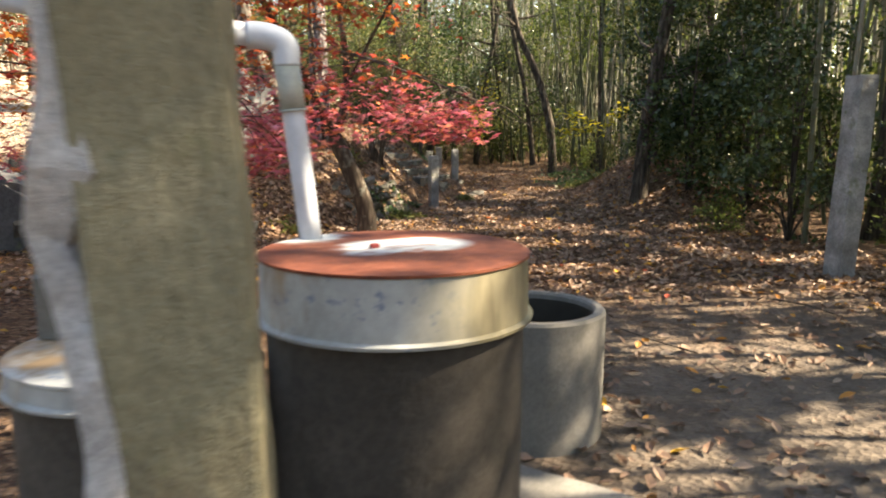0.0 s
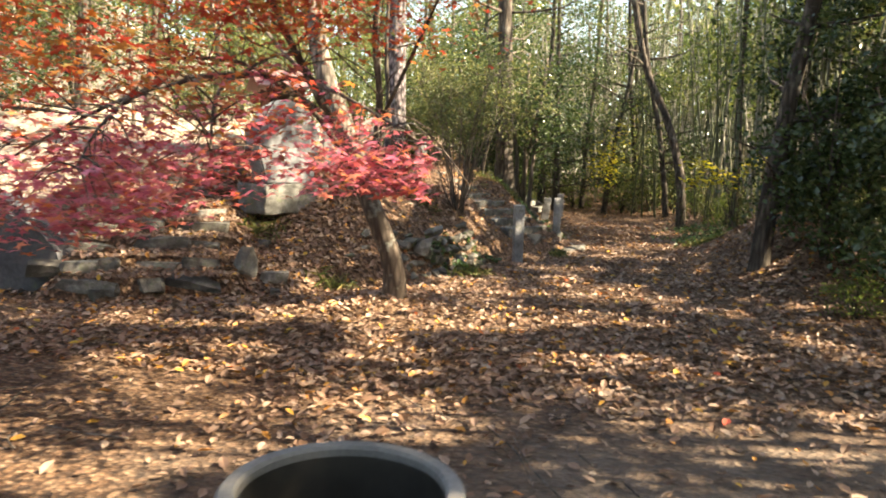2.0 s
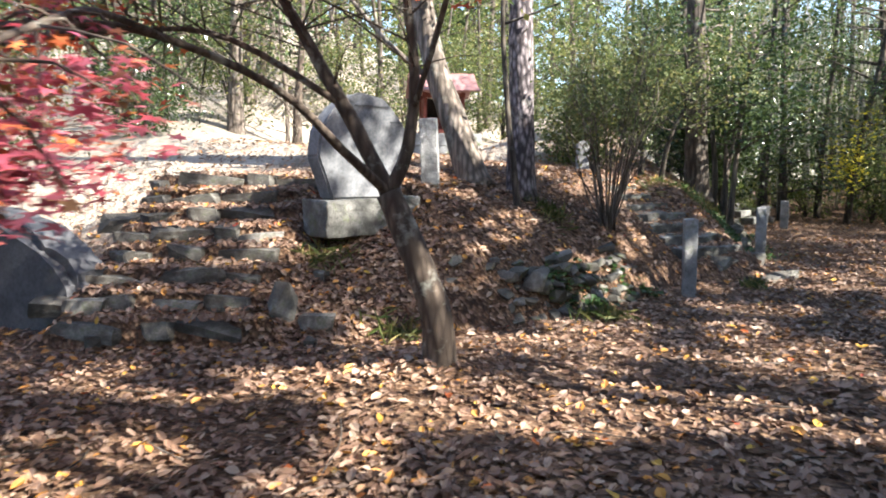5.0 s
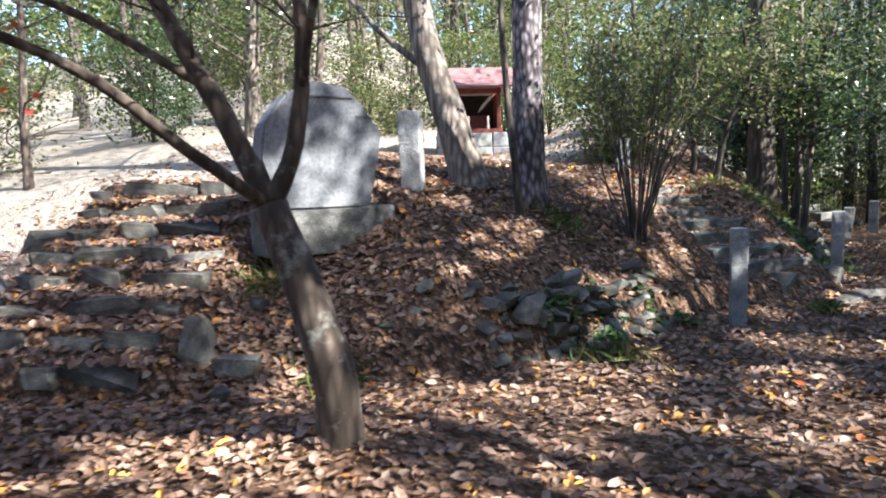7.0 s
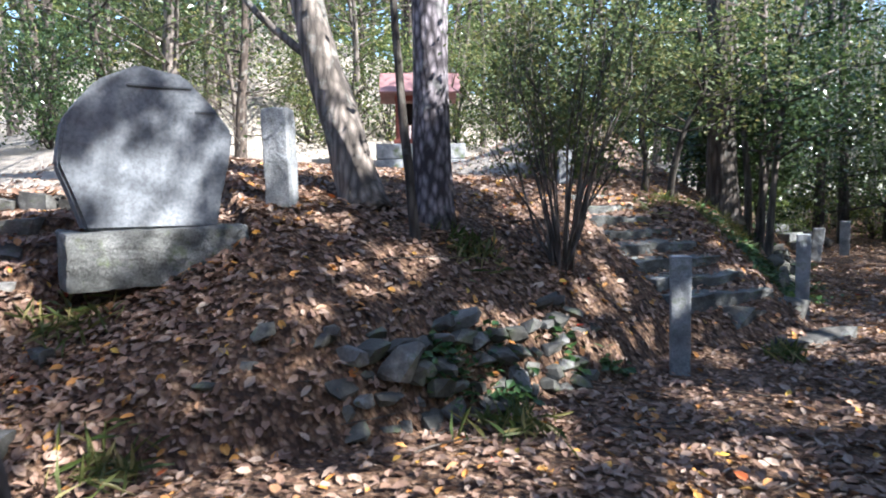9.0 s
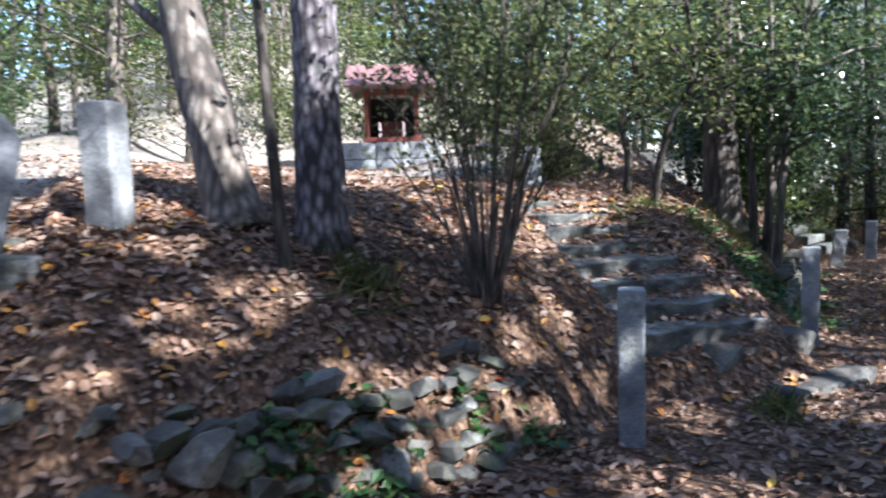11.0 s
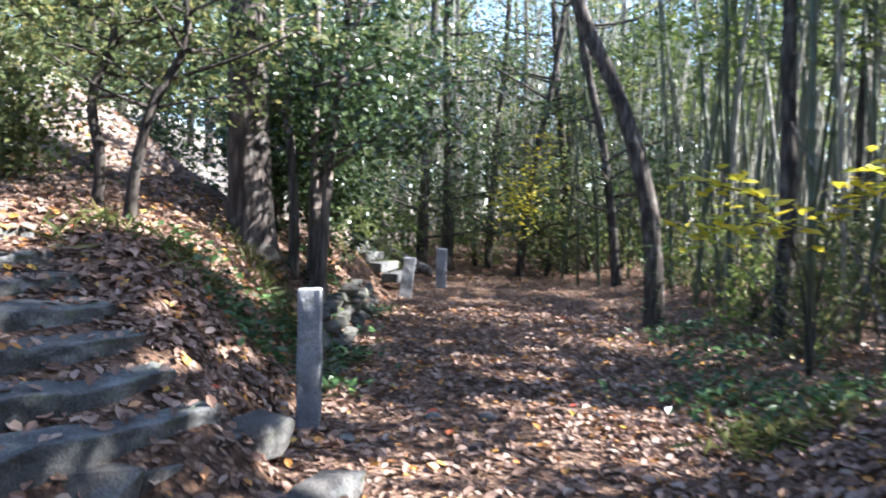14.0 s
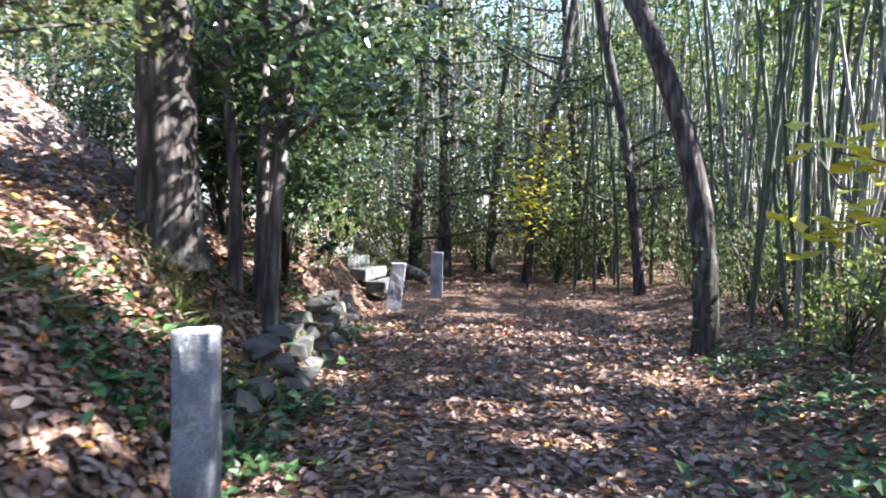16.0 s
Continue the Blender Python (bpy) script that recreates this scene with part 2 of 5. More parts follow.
def rust_lid_material():
    k = Mat("rusted_painted_steel", 0.75)
    rust = k.ramp(k.noise(14, 8, 0.7), [(0.3, (0.075, 0.02, 0.013)), (0.55, (0.17, 0.05, 0.028)), (0.75, (0.27, 0.1, 0.05))])
    paint = k.ramp(k.noise(9, 6), [(0.35, (0.32, 0.36, 0.39)), (0.7, (0.5, 0.53, 0.54))])
    f = k.ramp(k.noise(2.6, 5, 0.55, k.mapped((0.8, 1.6, 1))), [(0.45, (0, 0, 0)), (0.5, (1, 1, 1))])
    spots = []
    for centre, radius in (((0.03, 0.03, 1.07), 0.22), ((-0.13, 0.28, 1.07), 0.13)):
        off = k.node("ShaderNodeVectorMath")
        off.operation = "DISTANCE"
        off.inputs[1].default_value = centre
        k.link(k.mapped((1, 1.5, 1)) if radius > 0.2 else k.co, off.inputs[0])
        near = k.node("ShaderNodeMapRange")
        k.link(off.outputs["Value"], near.inputs["Value"])
        near.inputs["From Min"].default_value, near.inputs["From Max"].default_value = radius, radius - 0.05
        spots.append(near.outputs[0])
    either = k.node("ShaderNodeMath")
    either.operation = "MAXIMUM"
    k.link(spots[0], either.inputs[0])
    k.link(spots[1], either.inputs[1])
    f = k.mix(1.0, f, either.outputs[0], "MULTIPLY")
    k.colour(k.mix(f, rust, paint))
    k.bump(k.noise(30, 6, 0.7), 0.4, 0.004)
    return k.m


def band_material(name, stain):
    k = Mat(name, 0.6)
    paint = k.ramp(k.noise(7, 7, 0.7), [(0.3, (0.22, 0.235, 0.235)), (0.65, (0.38, 0.4, 0.41))])
    bare = k.ramp(k.noise(16, 8, 0.75), [(0.57, (0, 0, 0)), (0.63, (1, 1, 1))])
    c = k.mix(bare, paint, (0.16, 0.2, 0.27))
    rust = k.ramp(k.noise(3.2, 7, 0.7, k.mapped((1, 1, 0.35))), [(stain, (0, 0, 0)), (stain + 0.12, (0.85, 0.85, 0.85))])
    c = k.mix(rust, c, k.ramp(k.noise(5, 6, 0.7), [(0.35, (0.07, 0.045, 0.025)), (0.6, (0.27, 0.17, 0.08))]))
    # a broad brown patch on one side, streaked downwards
    off = k.node("ShaderNodeVectorMath")
    off.operation = "DISTANCE"
    off.inputs[1].default_value = (0.21, -0.27, 1.0)
    k.link(k.co, off.inputs[0])
    side_patch = k.node("ShaderNodeMapRange")
    k.link(off.outputs["Value"], side_patch.inputs["Value"])
    side_patch.inputs["From Min"].default_value, side_patch.inputs["From Max"].default_value = 0.36, 0.2
    side_patch.inputs["To Max"].default_value = 0.95
    k.colour(k.mix(side_patch.outputs[0], c, k.ramp(k.noise(6, 6, 0.7, k.mapped((1, 1, 0.2))), [(0.35, (0.06, 0.05, 0.03)), (0.65, (0.3, 0.27, 0.18))])))
    k.bump(k.noise(24, 6), 0.25, 0.004)
    return k.m


RUST_LID = rust_lid_material()
BAND = band_material("flaking_white_paint", 0.53)
BAND_RUST = band_material("rust_stained_paint", 0.4)


def plain(name, c, rough, var=0.35, scale=8.0, bump=0.2):
    k = Mat(name, rough)
    a, b = tuple(v * (1 - var) for v in c), tuple(min(1, v * (1 + var)) for v in c)
    k.colour(k.ramp(k.noise(scale, 8, 0.7), [(0.3, a), (0.7, b)]))
    k.bump(k.noise(scale * 3, 6, 0.7), bump, 0.006)
    return k.m


PVC = plain("weathered_white_plastic", (0.43, 0.47, 0.54), 0.42, 0.16, 10, 0.08)
TAPE = plain("grey_tape", (0.3, 0.32, 0.3), 0.7)
ROOF_RED = plain("faded_red_roofing", (0.2, 0.105, 0.1), 0.6, 0.3, 6)
SHRINE_WOOD = plain("red_brown_wood", (0.13, 0.035, 0.025), 0.7, 0.4, 12)
DARK_WOOD = plain("dark_wood", (0.03, 0.022, 0.018), 0.8, 0.4, 12)
CARVED_SHADE = plain("carved_shadow_line", (0.1, 0.105, 0.115), 0.9)

# ---- helpers for shapes ----
# canopy gaps set by hand where sun flecks should land: x, y, half-widths
SHAFTS = ((-2.15, 5.7, 0.5, 0.32), (-1.7, 7.5, 0.8, 0.4), (0.65, 8.15, 0.6, 0.3), (-0.45, 5.0, 0.7, 0.32), (-2.1, 4.5, 0.65, 0.45), (-1.25, 4.4, 0.45, 0.32), (1.2, 10.2, 0.5, 0.28), (0.4, 11.8, 0.4, 0.25), (2.0, 8.8, 0.5, 0.25), (1.7, 2.9, 0.5, 0.22), (2.5, 3.6, 0.45, 0.2), (-4.5, 9.6, 0.3, 0.3), (0.1, 9.3, 0.6, 0.3), (0.9, 9.9, 0.4, 0.22), (-1.0, 9.2, 0.5, 0.4), (0.85, 6.5, 0.45, 0.22),
          (1.1, 14.0, 0.45, 0.3), (2.2, 15.2, 0.45, 0.25), (0.7, 20.8, 0.6, 0.35), (1.9, 20.3, 0.7, 0.35), (-1.4, 11.15, 0.6, 0.38), (1.0, 4.2, 0.4, 0.25), (1.3, 17.5, 0.5, 0.25))
TERRACE_Y, TERRACE_X = (0, 8.5, 10.4, 12.8, 15.6, 20, 26), (-9.5, -8.2, -6.0, -4.1, -2.7, -1.9, -3)


def shady(world):
    """True where the canopy is closed: gaps let shafts of sun down to the path, and the terrace lies open."""
    t = world[:, 2] / math.tan(radians(SUN_ELEV))
    gx, gy = world[:, 0] - t * math.cos(radians(SUN_AZ)), world[:, 1] - t * math.sin(radians(SUN_AZ))
    f = waves(gx, gy * 1.3, 2.4, 31) + 0.6 * waves(gx, gy, 7.0, 32)
    bar = 0.13 + 0.06 * smooth(8.5, 12.5, gy) + 0.25 * np.exp(-((gx + 3.6) ** 2 + (gy - 9.0) ** 2) / 2.2) + 0.5 * np.exp(-((gx + 1.1) ** 2 + (gy - 1.7) ** 2) / 1.3)
    for x, y, a, b in SHAFTS:
        f = f + 1.1 * np.exp(-(((gx - x) / a) ** 2 + ((gy - y) / b) ** 2))
    return (f < bar) & (gx > np.interp(gy, TERRACE_Y, TERRACE_X) + 0.8 * waves(gx, gy, 1.5, 33))



def mesh_of(name, verts, faces, material, smooth=True):
    me = bpy.data.meshes.new(name)
    me.from_pydata([tuple(v) for v in verts], [], faces)
    me.materials.append(material)
    me.polygons.foreach_set("use_smooth", [smooth] * len(me.polygons))
    me.update()
    return me


def bulk_mesh(name, verts, faces, material):
    """A mesh from one array of corners and one of faces, all with the same number of corners."""
    me = bpy.data.meshes.new(name)
    verts, faces = np.asarray(verts, np.float32), np.asarray(faces, np.int32)
    n, k = faces.shape
    me.vertices.add(len(verts))
    me.vertices.foreach_set("co", verts.ravel())
    me.loops.add(n * k)
    me.loops.foreach_set("vertex_index", faces.ravel())
    me.polygons.add(n)
    me.polygons.foreach_set("loop_start", np.arange(0, n * k, k, dtype=np.int32))
    me.polygons.foreach_set("loop_total", np.full(n, k, np.int32))
    me.polygons.foreach_set("use_smooth", np.zeros(n, bool))
    me.materials.append(material)
    me.update(calc_edges=True)
    return me


def bm_mesh(name, bm, material, smooth=False):
    me = bpy.data.meshes.new(name)
    bm.to_mesh(me)
    bm.free()
    me.materials.append(material)
    me.polygons.foreach_set("use_smooth", [smooth] * len(me.polygons))
    return me


def part(name, me, parent, label=""):
    ob = new(name, me)
    ob.parent = parent
    return tagged(ob, label)


def thing(name, at, label, category, group="", kind="", turn=0.0, me=None):
    ob = new(name, me)
    ob.matrix_basis = pose(at[0], at[1], at[2], 0, 0, turn)
    return tagged(ob, label, category, group, kind)


def tube(points, radii, sides=8, cap=True, wobble=0.0, seed=1):
    """Corners and faces of a tapering round limb along points."""
    r = np.random.default_rng(seed)
    pts = [Vector(p) for p in points]
    verts, faces = [], []
    for i, p in enumerate(pts):
        d = (pts[min(i + 1, len(pts) - 1)] - pts[max(i - 1, 0)]).normalized()
        a = d.orthogonal().normalized() if i == 0 else (a - d * a.dot(d)).normalized()
        b = d.cross(a)
        for s in range(sides):
            q = 2 * math.pi * s / sides
            rad = radii[i] * (1 + wobble * (r.random() - 0.5))
            verts.append(p + (a * math.cos(q) + b * math.sin(q)) * rad)
    for i in range(len(pts) - 1):
        for s in range(sides):
            t = (s + 1) % sides
            faces.append((i * sides + s, i * sides + t, (i + 1) * sides + t, (i + 1) * sides + s))
    if cap:
        faces.append(tuple(range((len(pts) - 1) * sides, len(pts) * sides)))
        faces.append(tuple(reversed(range(sides))))
    return verts, faces


def spline(points, steps=4):
    """Points along a smooth curve through the given ones."""
    p = [np.array(v, float) for v in points]
    out = []
    for i in range(len(p) - 1):
        a, b, c, d = p[max(i - 1, 0)], p[i], p[i + 1], p[min(i + 2, len(p) - 1)]
        for s in range(steps):
            t = s / steps
            out.append(0.5 * (2 * b + (c - a) * t + (2 * a - 5 * b + 4 * c - d) * t * t + (3 * b - a - 3 * c + d) * t ** 3))
    return out + [p[-1]]


class Limbs:
    """Gathers limbs into one mesh."""

    def __init__(self):
        self.v, self.f = [], []

    def add(self, points, r0, r1, sides=8, steps=4, wobble=0.12, flare=0.0):
        pts = spline(points, steps) if len(points) > 2 else [np.array(p, float) for p in points]
        n = len(pts)
        rad = [r0 + (r1 - r0) * i / (n - 1) for i in range(n)]
        if flare:
            rad[0] *= 1 + flare
            rad[1] *= 1 + flare * 0.3
        v, f = tube(pts, rad, sides, True, wobble, len(self.v) + 1)
        o = len(self.v)
        self.v += v
        self.f += [tuple(i + o for i in q) for q in f]
        return pts

    def mesh(self, name, material):
        return mesh_of(name, self.v, self.f, material)


OVAL = np.array([(0, 0, 0), (0.32, 0.4, 0.1), (0, 1, 0.02), (-0.32, 0.4, 0.1)])
OVAL_F = np.array([(0, 1, 2), (0, 2, 3)])
LONG = np.array([(0, 0, 0), (0.13, 0.35, 0.03), (0, 1, -0.12), (-0.13, 0.35, 0.03)])
DRY = np.array([(0, 0, 0), (0.24, 0.25, 0.12), (0.27, 0.62, 0.16), (0, 1, 0.1), (-0.27, 0.62, 0.12), (-0.24, 0.25, 0.15), (0, 0.45, 0.0)])
DRY_F = np.array([(0, 1, 6), (1, 2, 6), (2, 3, 6), (3, 4, 6), (4, 5, 6), (5, 0, 6)])
_q = [math.radians(a) for a in (-125, -90, -62, -30, 0, 30, 62, 90, 125)]
_l = [0.55, 0.28, 0.8, 0.34, 1.0, 0.34, 0.8, 0.28, 0.55]
STAR = np.array([(0, 0, 0)] + [(math.sin(a) * r, math.cos(a) * r, -0.12 * r) for a, r in zip(_q, _l)])
STAR_F = np.array([(0, i, i + 1) for i in range(1, 9)])


def leaves(name, centres, size, material, shape=OVAL, faces=OVAL_F, spread=0.4, flat=0.0, seed=3, tilt=None):
    """One mesh of many leaves at the centres. flat: 0 turned anyhow, 1 lying level."""
    r = np.random.default_rng(seed)
    n = len(centres)
    size = size * (1 + spread * (r.random(n) * 2 - 1))
    nor = r.normal(size=(n, 3))
    nor[:, 2] = np.abs(nor[:, 2])
    nor /= np.linalg.norm(nor, axis=1)[:, None]
    up = np.array([0, 0, 1.0]) if tilt is None else tilt
    nor = nor * (1 - flat) + up * flat
    nor /= np.linalg.norm(nor, axis=1)[:, None]
    a = r.normal(size=(n, 3))
    a -= nor * np.sum(a * nor, axis=1)[:, None]
    a /= np.linalg.norm(a, axis=1)[:, None]
    b = np.cross(nor, a)
    k = len(shape)
    v = (shape[None, :, 0, None] * b[:, None] + (shape[None, :, 1, None] - 0.5) * a[:, None] + shape[None, :, 2, None] * nor[:, None]) * size[:, None, None]
    v = (v + np.asarray(centres)[:, None]).reshape(-1, 3)
    f = (faces[None] + (np.arange(n) * k)[:, None, None]).reshape(-1, 3)
    return bulk_mesh(name, v, f, material)


def clumps(centre, radii, n_clump, per, sigma, seed, hollow=0.35, flat=0.5):
    """Leaf places in uneven clumps through an ellipsoid."""
    r = np.random.default_rng(seed)
    d = r.normal(size=(n_clump, 3))
    d /= np.linalg.norm(d, axis=1)[:, None]
    rad = hollow + (1 - hollow) * r.random(n_clump) ** 0.6
    c = np.asarray(centre) + d * rad[:, None] * np.asarray(radii) * (0.75 + 0.5 * r.random((n_clump, 1)))
    s = sigma * (0.5 + r.random((n_clump, 1, 1)))
    return c, (c[:, None] + r.normal(size=(n_clump, per, 3)) * s * np.array([1, 1, flat])).reshape(-1, 3)


def box_bm(sx, sy, sz, bevel=0.01, cuts=0, rough=0.0, seed=1, base=True):
    """A block with worn edges; base: standing on z = 0."""
    bm = bmesh.new()
    bmesh.ops.create_cube(bm, size=1)
    for v in bm.verts:
        v.co = Vector((v.co.x * sx, v.co.y * sy, (v.co.z + (0.5 if base else 0)) * sz))
    if cuts:
        bmesh.ops.subdivide_edges(bm, edges=bm.edges[:], cuts=cuts, use_grid_fill=True)
    if bevel:
        sharp = [e for e in bm.edges if len(e.link_faces) == 2 and e.calc_face_angle(0) > 0.8]
        bmesh.ops.bevel(bm, geom=sharp, offset=bevel, segments=2, profile=0.6, affect="EDGES")
    if rough:
        for v in bm.verts:
            n = noise.noise_vector(v.co * (2.2 / max(sx, 0.2)) + Vector((seed * 3.1, seed * 1.7, 0)))
            m = noise.noise_vector(v.co * 14 + Vector((seed, 0, 0)))
            v.co += n * rough + m * rough * 0.35
    return bm


def stone_mesh(name, sx, sy, sz, material, seed):
    """An angular stone of about 30 faces."""
    r = np.random.default_rng(seed)
    d = r.normal(size=(19, 3))
    d /= np.linalg.norm(d, axis=1)[:, None]
    d = np.sign(d) * np.abs(d) ** 0.85 * np.array([sx, sy, sz]) / 2 * (0.85 + 0.36 * r.random((19, 1)))
    bm = bmesh.new()
    for p in d:
        bm.verts.new(p)
    bmesh.ops.convex_hull(bm, input=bm.verts[:])
    for v in [v for v in bm.verts if not v.link_faces]:
        bm.verts.remove(v)
    return bm_mesh(name, bm, material)


# ---- ground ----
FOOT = np.array([(-300, 2.0), (-9, 7.0), (-4.3, 7.75), (-2.3, 8.25), (-1.25, 9.6), (-0.75, 11.0), (-0.5, 12.1), (-0.3, 13.1), (0.2, 14.2),
                 (0.1, 15.6), (-0.15, 17.5), (-0.5, 20.0), (-0.85, 23.0), (-1.6, 27.0), (-5, 40.0), (-60, 300.0)])
NEAR_D, NEAR_Z = (0, 0.5, 1, 2, 3, 5, 8, 12, 20, 45, 90), (0, 0.28, 0.52, 0.95, 1.35, 1.9, 2.7, 3.6, 6.0, 16, 26)
MID_D, MID_Z = (0, 0.15, 0.5, 1, 1.5, 2.2, 4, 7, 10, 20, 45, 90), (0, 0.26, 0.6, 0.95, 1.22, 1.45, 1.72, 2.0, 2.7, 6, 16, 26)
FAR_D, FAR_Z = (0, 0.2, 0.5, 1, 1.8, 3.0, 5, 8, 14, 45, 90), (0, 0.26, 0.6, 1.02, 1.26, 1.4, 1.75, 2.9, 5.8, 19, 28)


def smooth(a, b, x):
    t = np.clip((x - a) / (b - a), 0, 1)
    return t * t * (3 - 2 * t)


def waves(x, y, s, seed):
    r = np.random.default_rng(seed)
    out = 0
    for _ in range(7):
        a, p, f = r.random() * 6.283, r.random() * 6.283, s * (0.6 + r.random())
        out = out + np.sin((x * math.cos(a) + y * math.sin(a)) * f + p)
    return out / 7


def height(x, y):
    """The ground's height at x, y, for numbers or arrays."""
    x, y = np.atleast_1d(np.asarray(x, float)), np.atleast_1d(np.asarray(y, float))
    best, side, near_y = np.full(x.shape, 1e9), np.zeros(x.shape), np.zeros(x.shape)
    for a, b in zip(FOOT[:-1], FOOT[1:]):
        e = b - a
        t = np.clip(((x - a[0]) * e[0] + (y - a[1]) * e[1]) / (e @ e), 0, 1)
        px, py = a[0] + t * e[0], a[1] + t * e[1]
        d = np.hypot(x - px, y - py)
        s = e[0] * (y - a[1]) - e[1] * (x - a[0])
        m = d < best - 1e-9
        best, side, near_y = np.where(m, d, best), np.where(m, s, side), np.where(m, py, near_y)
    d = np.where(side > 0, best, 0)
    wn_, wf = 1 - smooth(8.4, 9.8, near_y), smooth(13.5, 15.5, near_y)
    z = wn_ * np.interp(d, NEAR_D, NEAR_Z) + wf * np.interp(d, FAR_D, FAR_Z) + (1 - wn_ - wf) * np.interp(d, MID_D, MID_Z)
    # the level terrace with the shrine
    t = 1 - smooth(2.6, 5.0, np.hypot((x + 6.0) / 1.15, (y - 16.2)))
    z = z * (1 - t) + t * (1.46 + 0.09 * np.maximum(0, -x - 2.5))
    z = z + 1.15 * np.exp(-((x + 3.9) / 1.5) ** 2 - ((y - 18.8) / 1.5) ** 2)
    # the stair's slope
    ux, uy = -0.835, 0.55
    u, v = (x + 0.08) * ux + (y - 13.75) * uy, -(x + 0.08) * uy + (y - 13.75) * ux
    w = smooth(-0.5, 0.0, u) * (1 - smooth(2.2, 2.6, u)) * (1 - smooth(0.55, 0.85, np.abs(v)))
    z = z * (1 - w) + w * (0.31 + 0.405 * np.clip(u, -0.3, 2.4))
    # the old field-stone stair, one ledge a step
    u, v = stair_uv(x, y)
    k = np.clip(u / STAIR_RUN, 0, 8)
    ledge = 0.10 + STAIR_RISE * np.floor(k) + 0.1 * smooth(0.0, 0.25, k - np.floor(k)) + 0.065 * (k - np.floor(k))
    w = smooth(-0.05, 0.02, u) * (1 - smooth(2.3, 2.9, u)) * (1 - smooth(0.0, 0.35, np.abs(v + 0.72) - 0.78))
    z = z * (1 - w) + w * ledge
    base = 0.06 + 0.035 * waves(x, y, 0.9, 4) - 0.05 * smooth(4, 0, y)
    # the bank of leaves to the right of the path
    base = base + 0.6 * np.exp(-(((x - 3.8) / 0.85) ** 2) - (np.abs((y - 13.2) / 2.1) ** 3)) + 0.25 * smooth(2.6, 4.2, x) * smooth(9, 11, y) * (1 - smooth(24, 30, y))
    base = base + 0.28 * np.exp(-(((x + 0.9) / 0.8) ** 2 + ((y - 7.9) / 0.8) ** 2)) * 0.6
    far = smooth(27, 36, y) * 1.2 + smooth(14, 40, x) * -1.0
    return base + z + 0.03 * waves(x, y, 3.1, 9) * smooth(0.0, 0.6, d) + 0.08 * waves(x, y, 0.5, 5) * smooth(4, 9, d) + far


STAIR_RUN, STAIR_RISE = 0.31, 0.165


def stair_uv(x, y):
    """Places on the old stair: u up the slope, v along a step (0 at its right end)."""
    dx, dy = np.asarray(x) + 2.7, np.asarray(y) - 8.03
    return -0.5 * dx + 0.866 * dy, 0.866 * dx + 0.5 * dy


def hz(x, y):
    return float(height(x, y)[0])


def axis(lo, hi, step, far):
    mid = list(np.arange(lo, hi + 1e-6, step))
    out, s = [], step
    while (mid[0] - sum(out)) > -far:
        s *= 1.35
        out.append(s)
    left = list(reversed([mid[0] - sum(out[:i + 1]) for i in range(len(out))]))
    right, s, p = [], step, mid[-1]
    while p < far:
        s *= 1.35
        p += s
        right.append(p)
    return np.array(left + mid + right)


def build_ground():
    xs = np.unique(np.round(np.concatenate([axis(-10, 7, 0.13, 700), np.arange(-5.4, -2.2, 0.05)]), 3))
    ys = np.unique(np.round(np.concatenate([axis(-2, 28, 0.15, 700), np.arange(7.2, 11.2, 0.05)]), 3))
    gx, gy = np.meshgrid(xs, ys)
    gz = height(gx.ravel(), gy.ravel())
    v = np.stack([gx.ravel(), gy.ravel(), gz], 1)
    w, h = len(xs), len(ys)
    i = (np.arange(h - 1)[:, None] * w + np.arange(w - 1)[None]).ravel()
    me = bulk_mesh("ground", v, np.stack([i, i + 1, i + w + 1, i + w], 1), LITTER)
    me.polygons.foreach_set("use_smooth", np.ones(len(me.polygons), bool))
    tagged(new("ground", me), "brown woodland ground covered in leaf litter and soil", "ground", kind="structure")


build_ground()


# ---- stone posts, steps and walls ----
def post(at, w, top, label, group="", turn=0.0, lean=(0, 0), seed=1, name="stone_post", pointed=0.0, depth=None):
    z0 = hz(at[0], at[1]) - 0.08
    bm = box_bm(w, depth or w, top - z0, 0.012, 5, 0.008, seed)
    if pointed:
        for v in bm.verts:
            if v.co.z > (top - z0) * 0.9:
                v.co.z += pointed * (1 - 2 * abs(v.co.x) / w)
    for v in bm.verts:
        v.co.x += lean[0] * v.co.z
        v.co.y += lean[1] * v.co.z
    return thing(name, (at[0], at[1], z0), label, "post", group, turn=turn, me=bm_mesh(name, bm, GRANITE))


post((-0.16, 12.3), 0.145, 0.93, "square grey granite post at the foot of stone steps", "posts beside the stone steps", 20, seed=2)
post((0.27, 15.3), 0.138, 0.95, "square grey granite post beside the leafy path", "posts beside the stone steps", 8, seed=3)
post((-2.6, 10.7), 0.19, 2.04, "upright grey granite marker post beside the monument", "", 25, seed=4, lean=(-0.03, 0))
post((-2.5, 15.45), 0.18, 1.95, "pale granite post at the top of stone steps", "", 30, seed=5, pointed=0.06, depth=0.2)
post((3.55, 6.3), 0.17, 1.85, "tall rough granite pillar standing at the grove's edge", "", 12, (0.03, 0.0), 6, "stone_pillar", depth=0.2)
post((-0.46, 22.5), 0.2, 0.7, "short leaning stone post by far steps", "posts at the far steps", 10, (0.12, 0), 7)
post((-0.08, 24.2), 0.19, 0.78, "short stone post by far steps", "posts at the far steps", 5, (0, 0), 8)


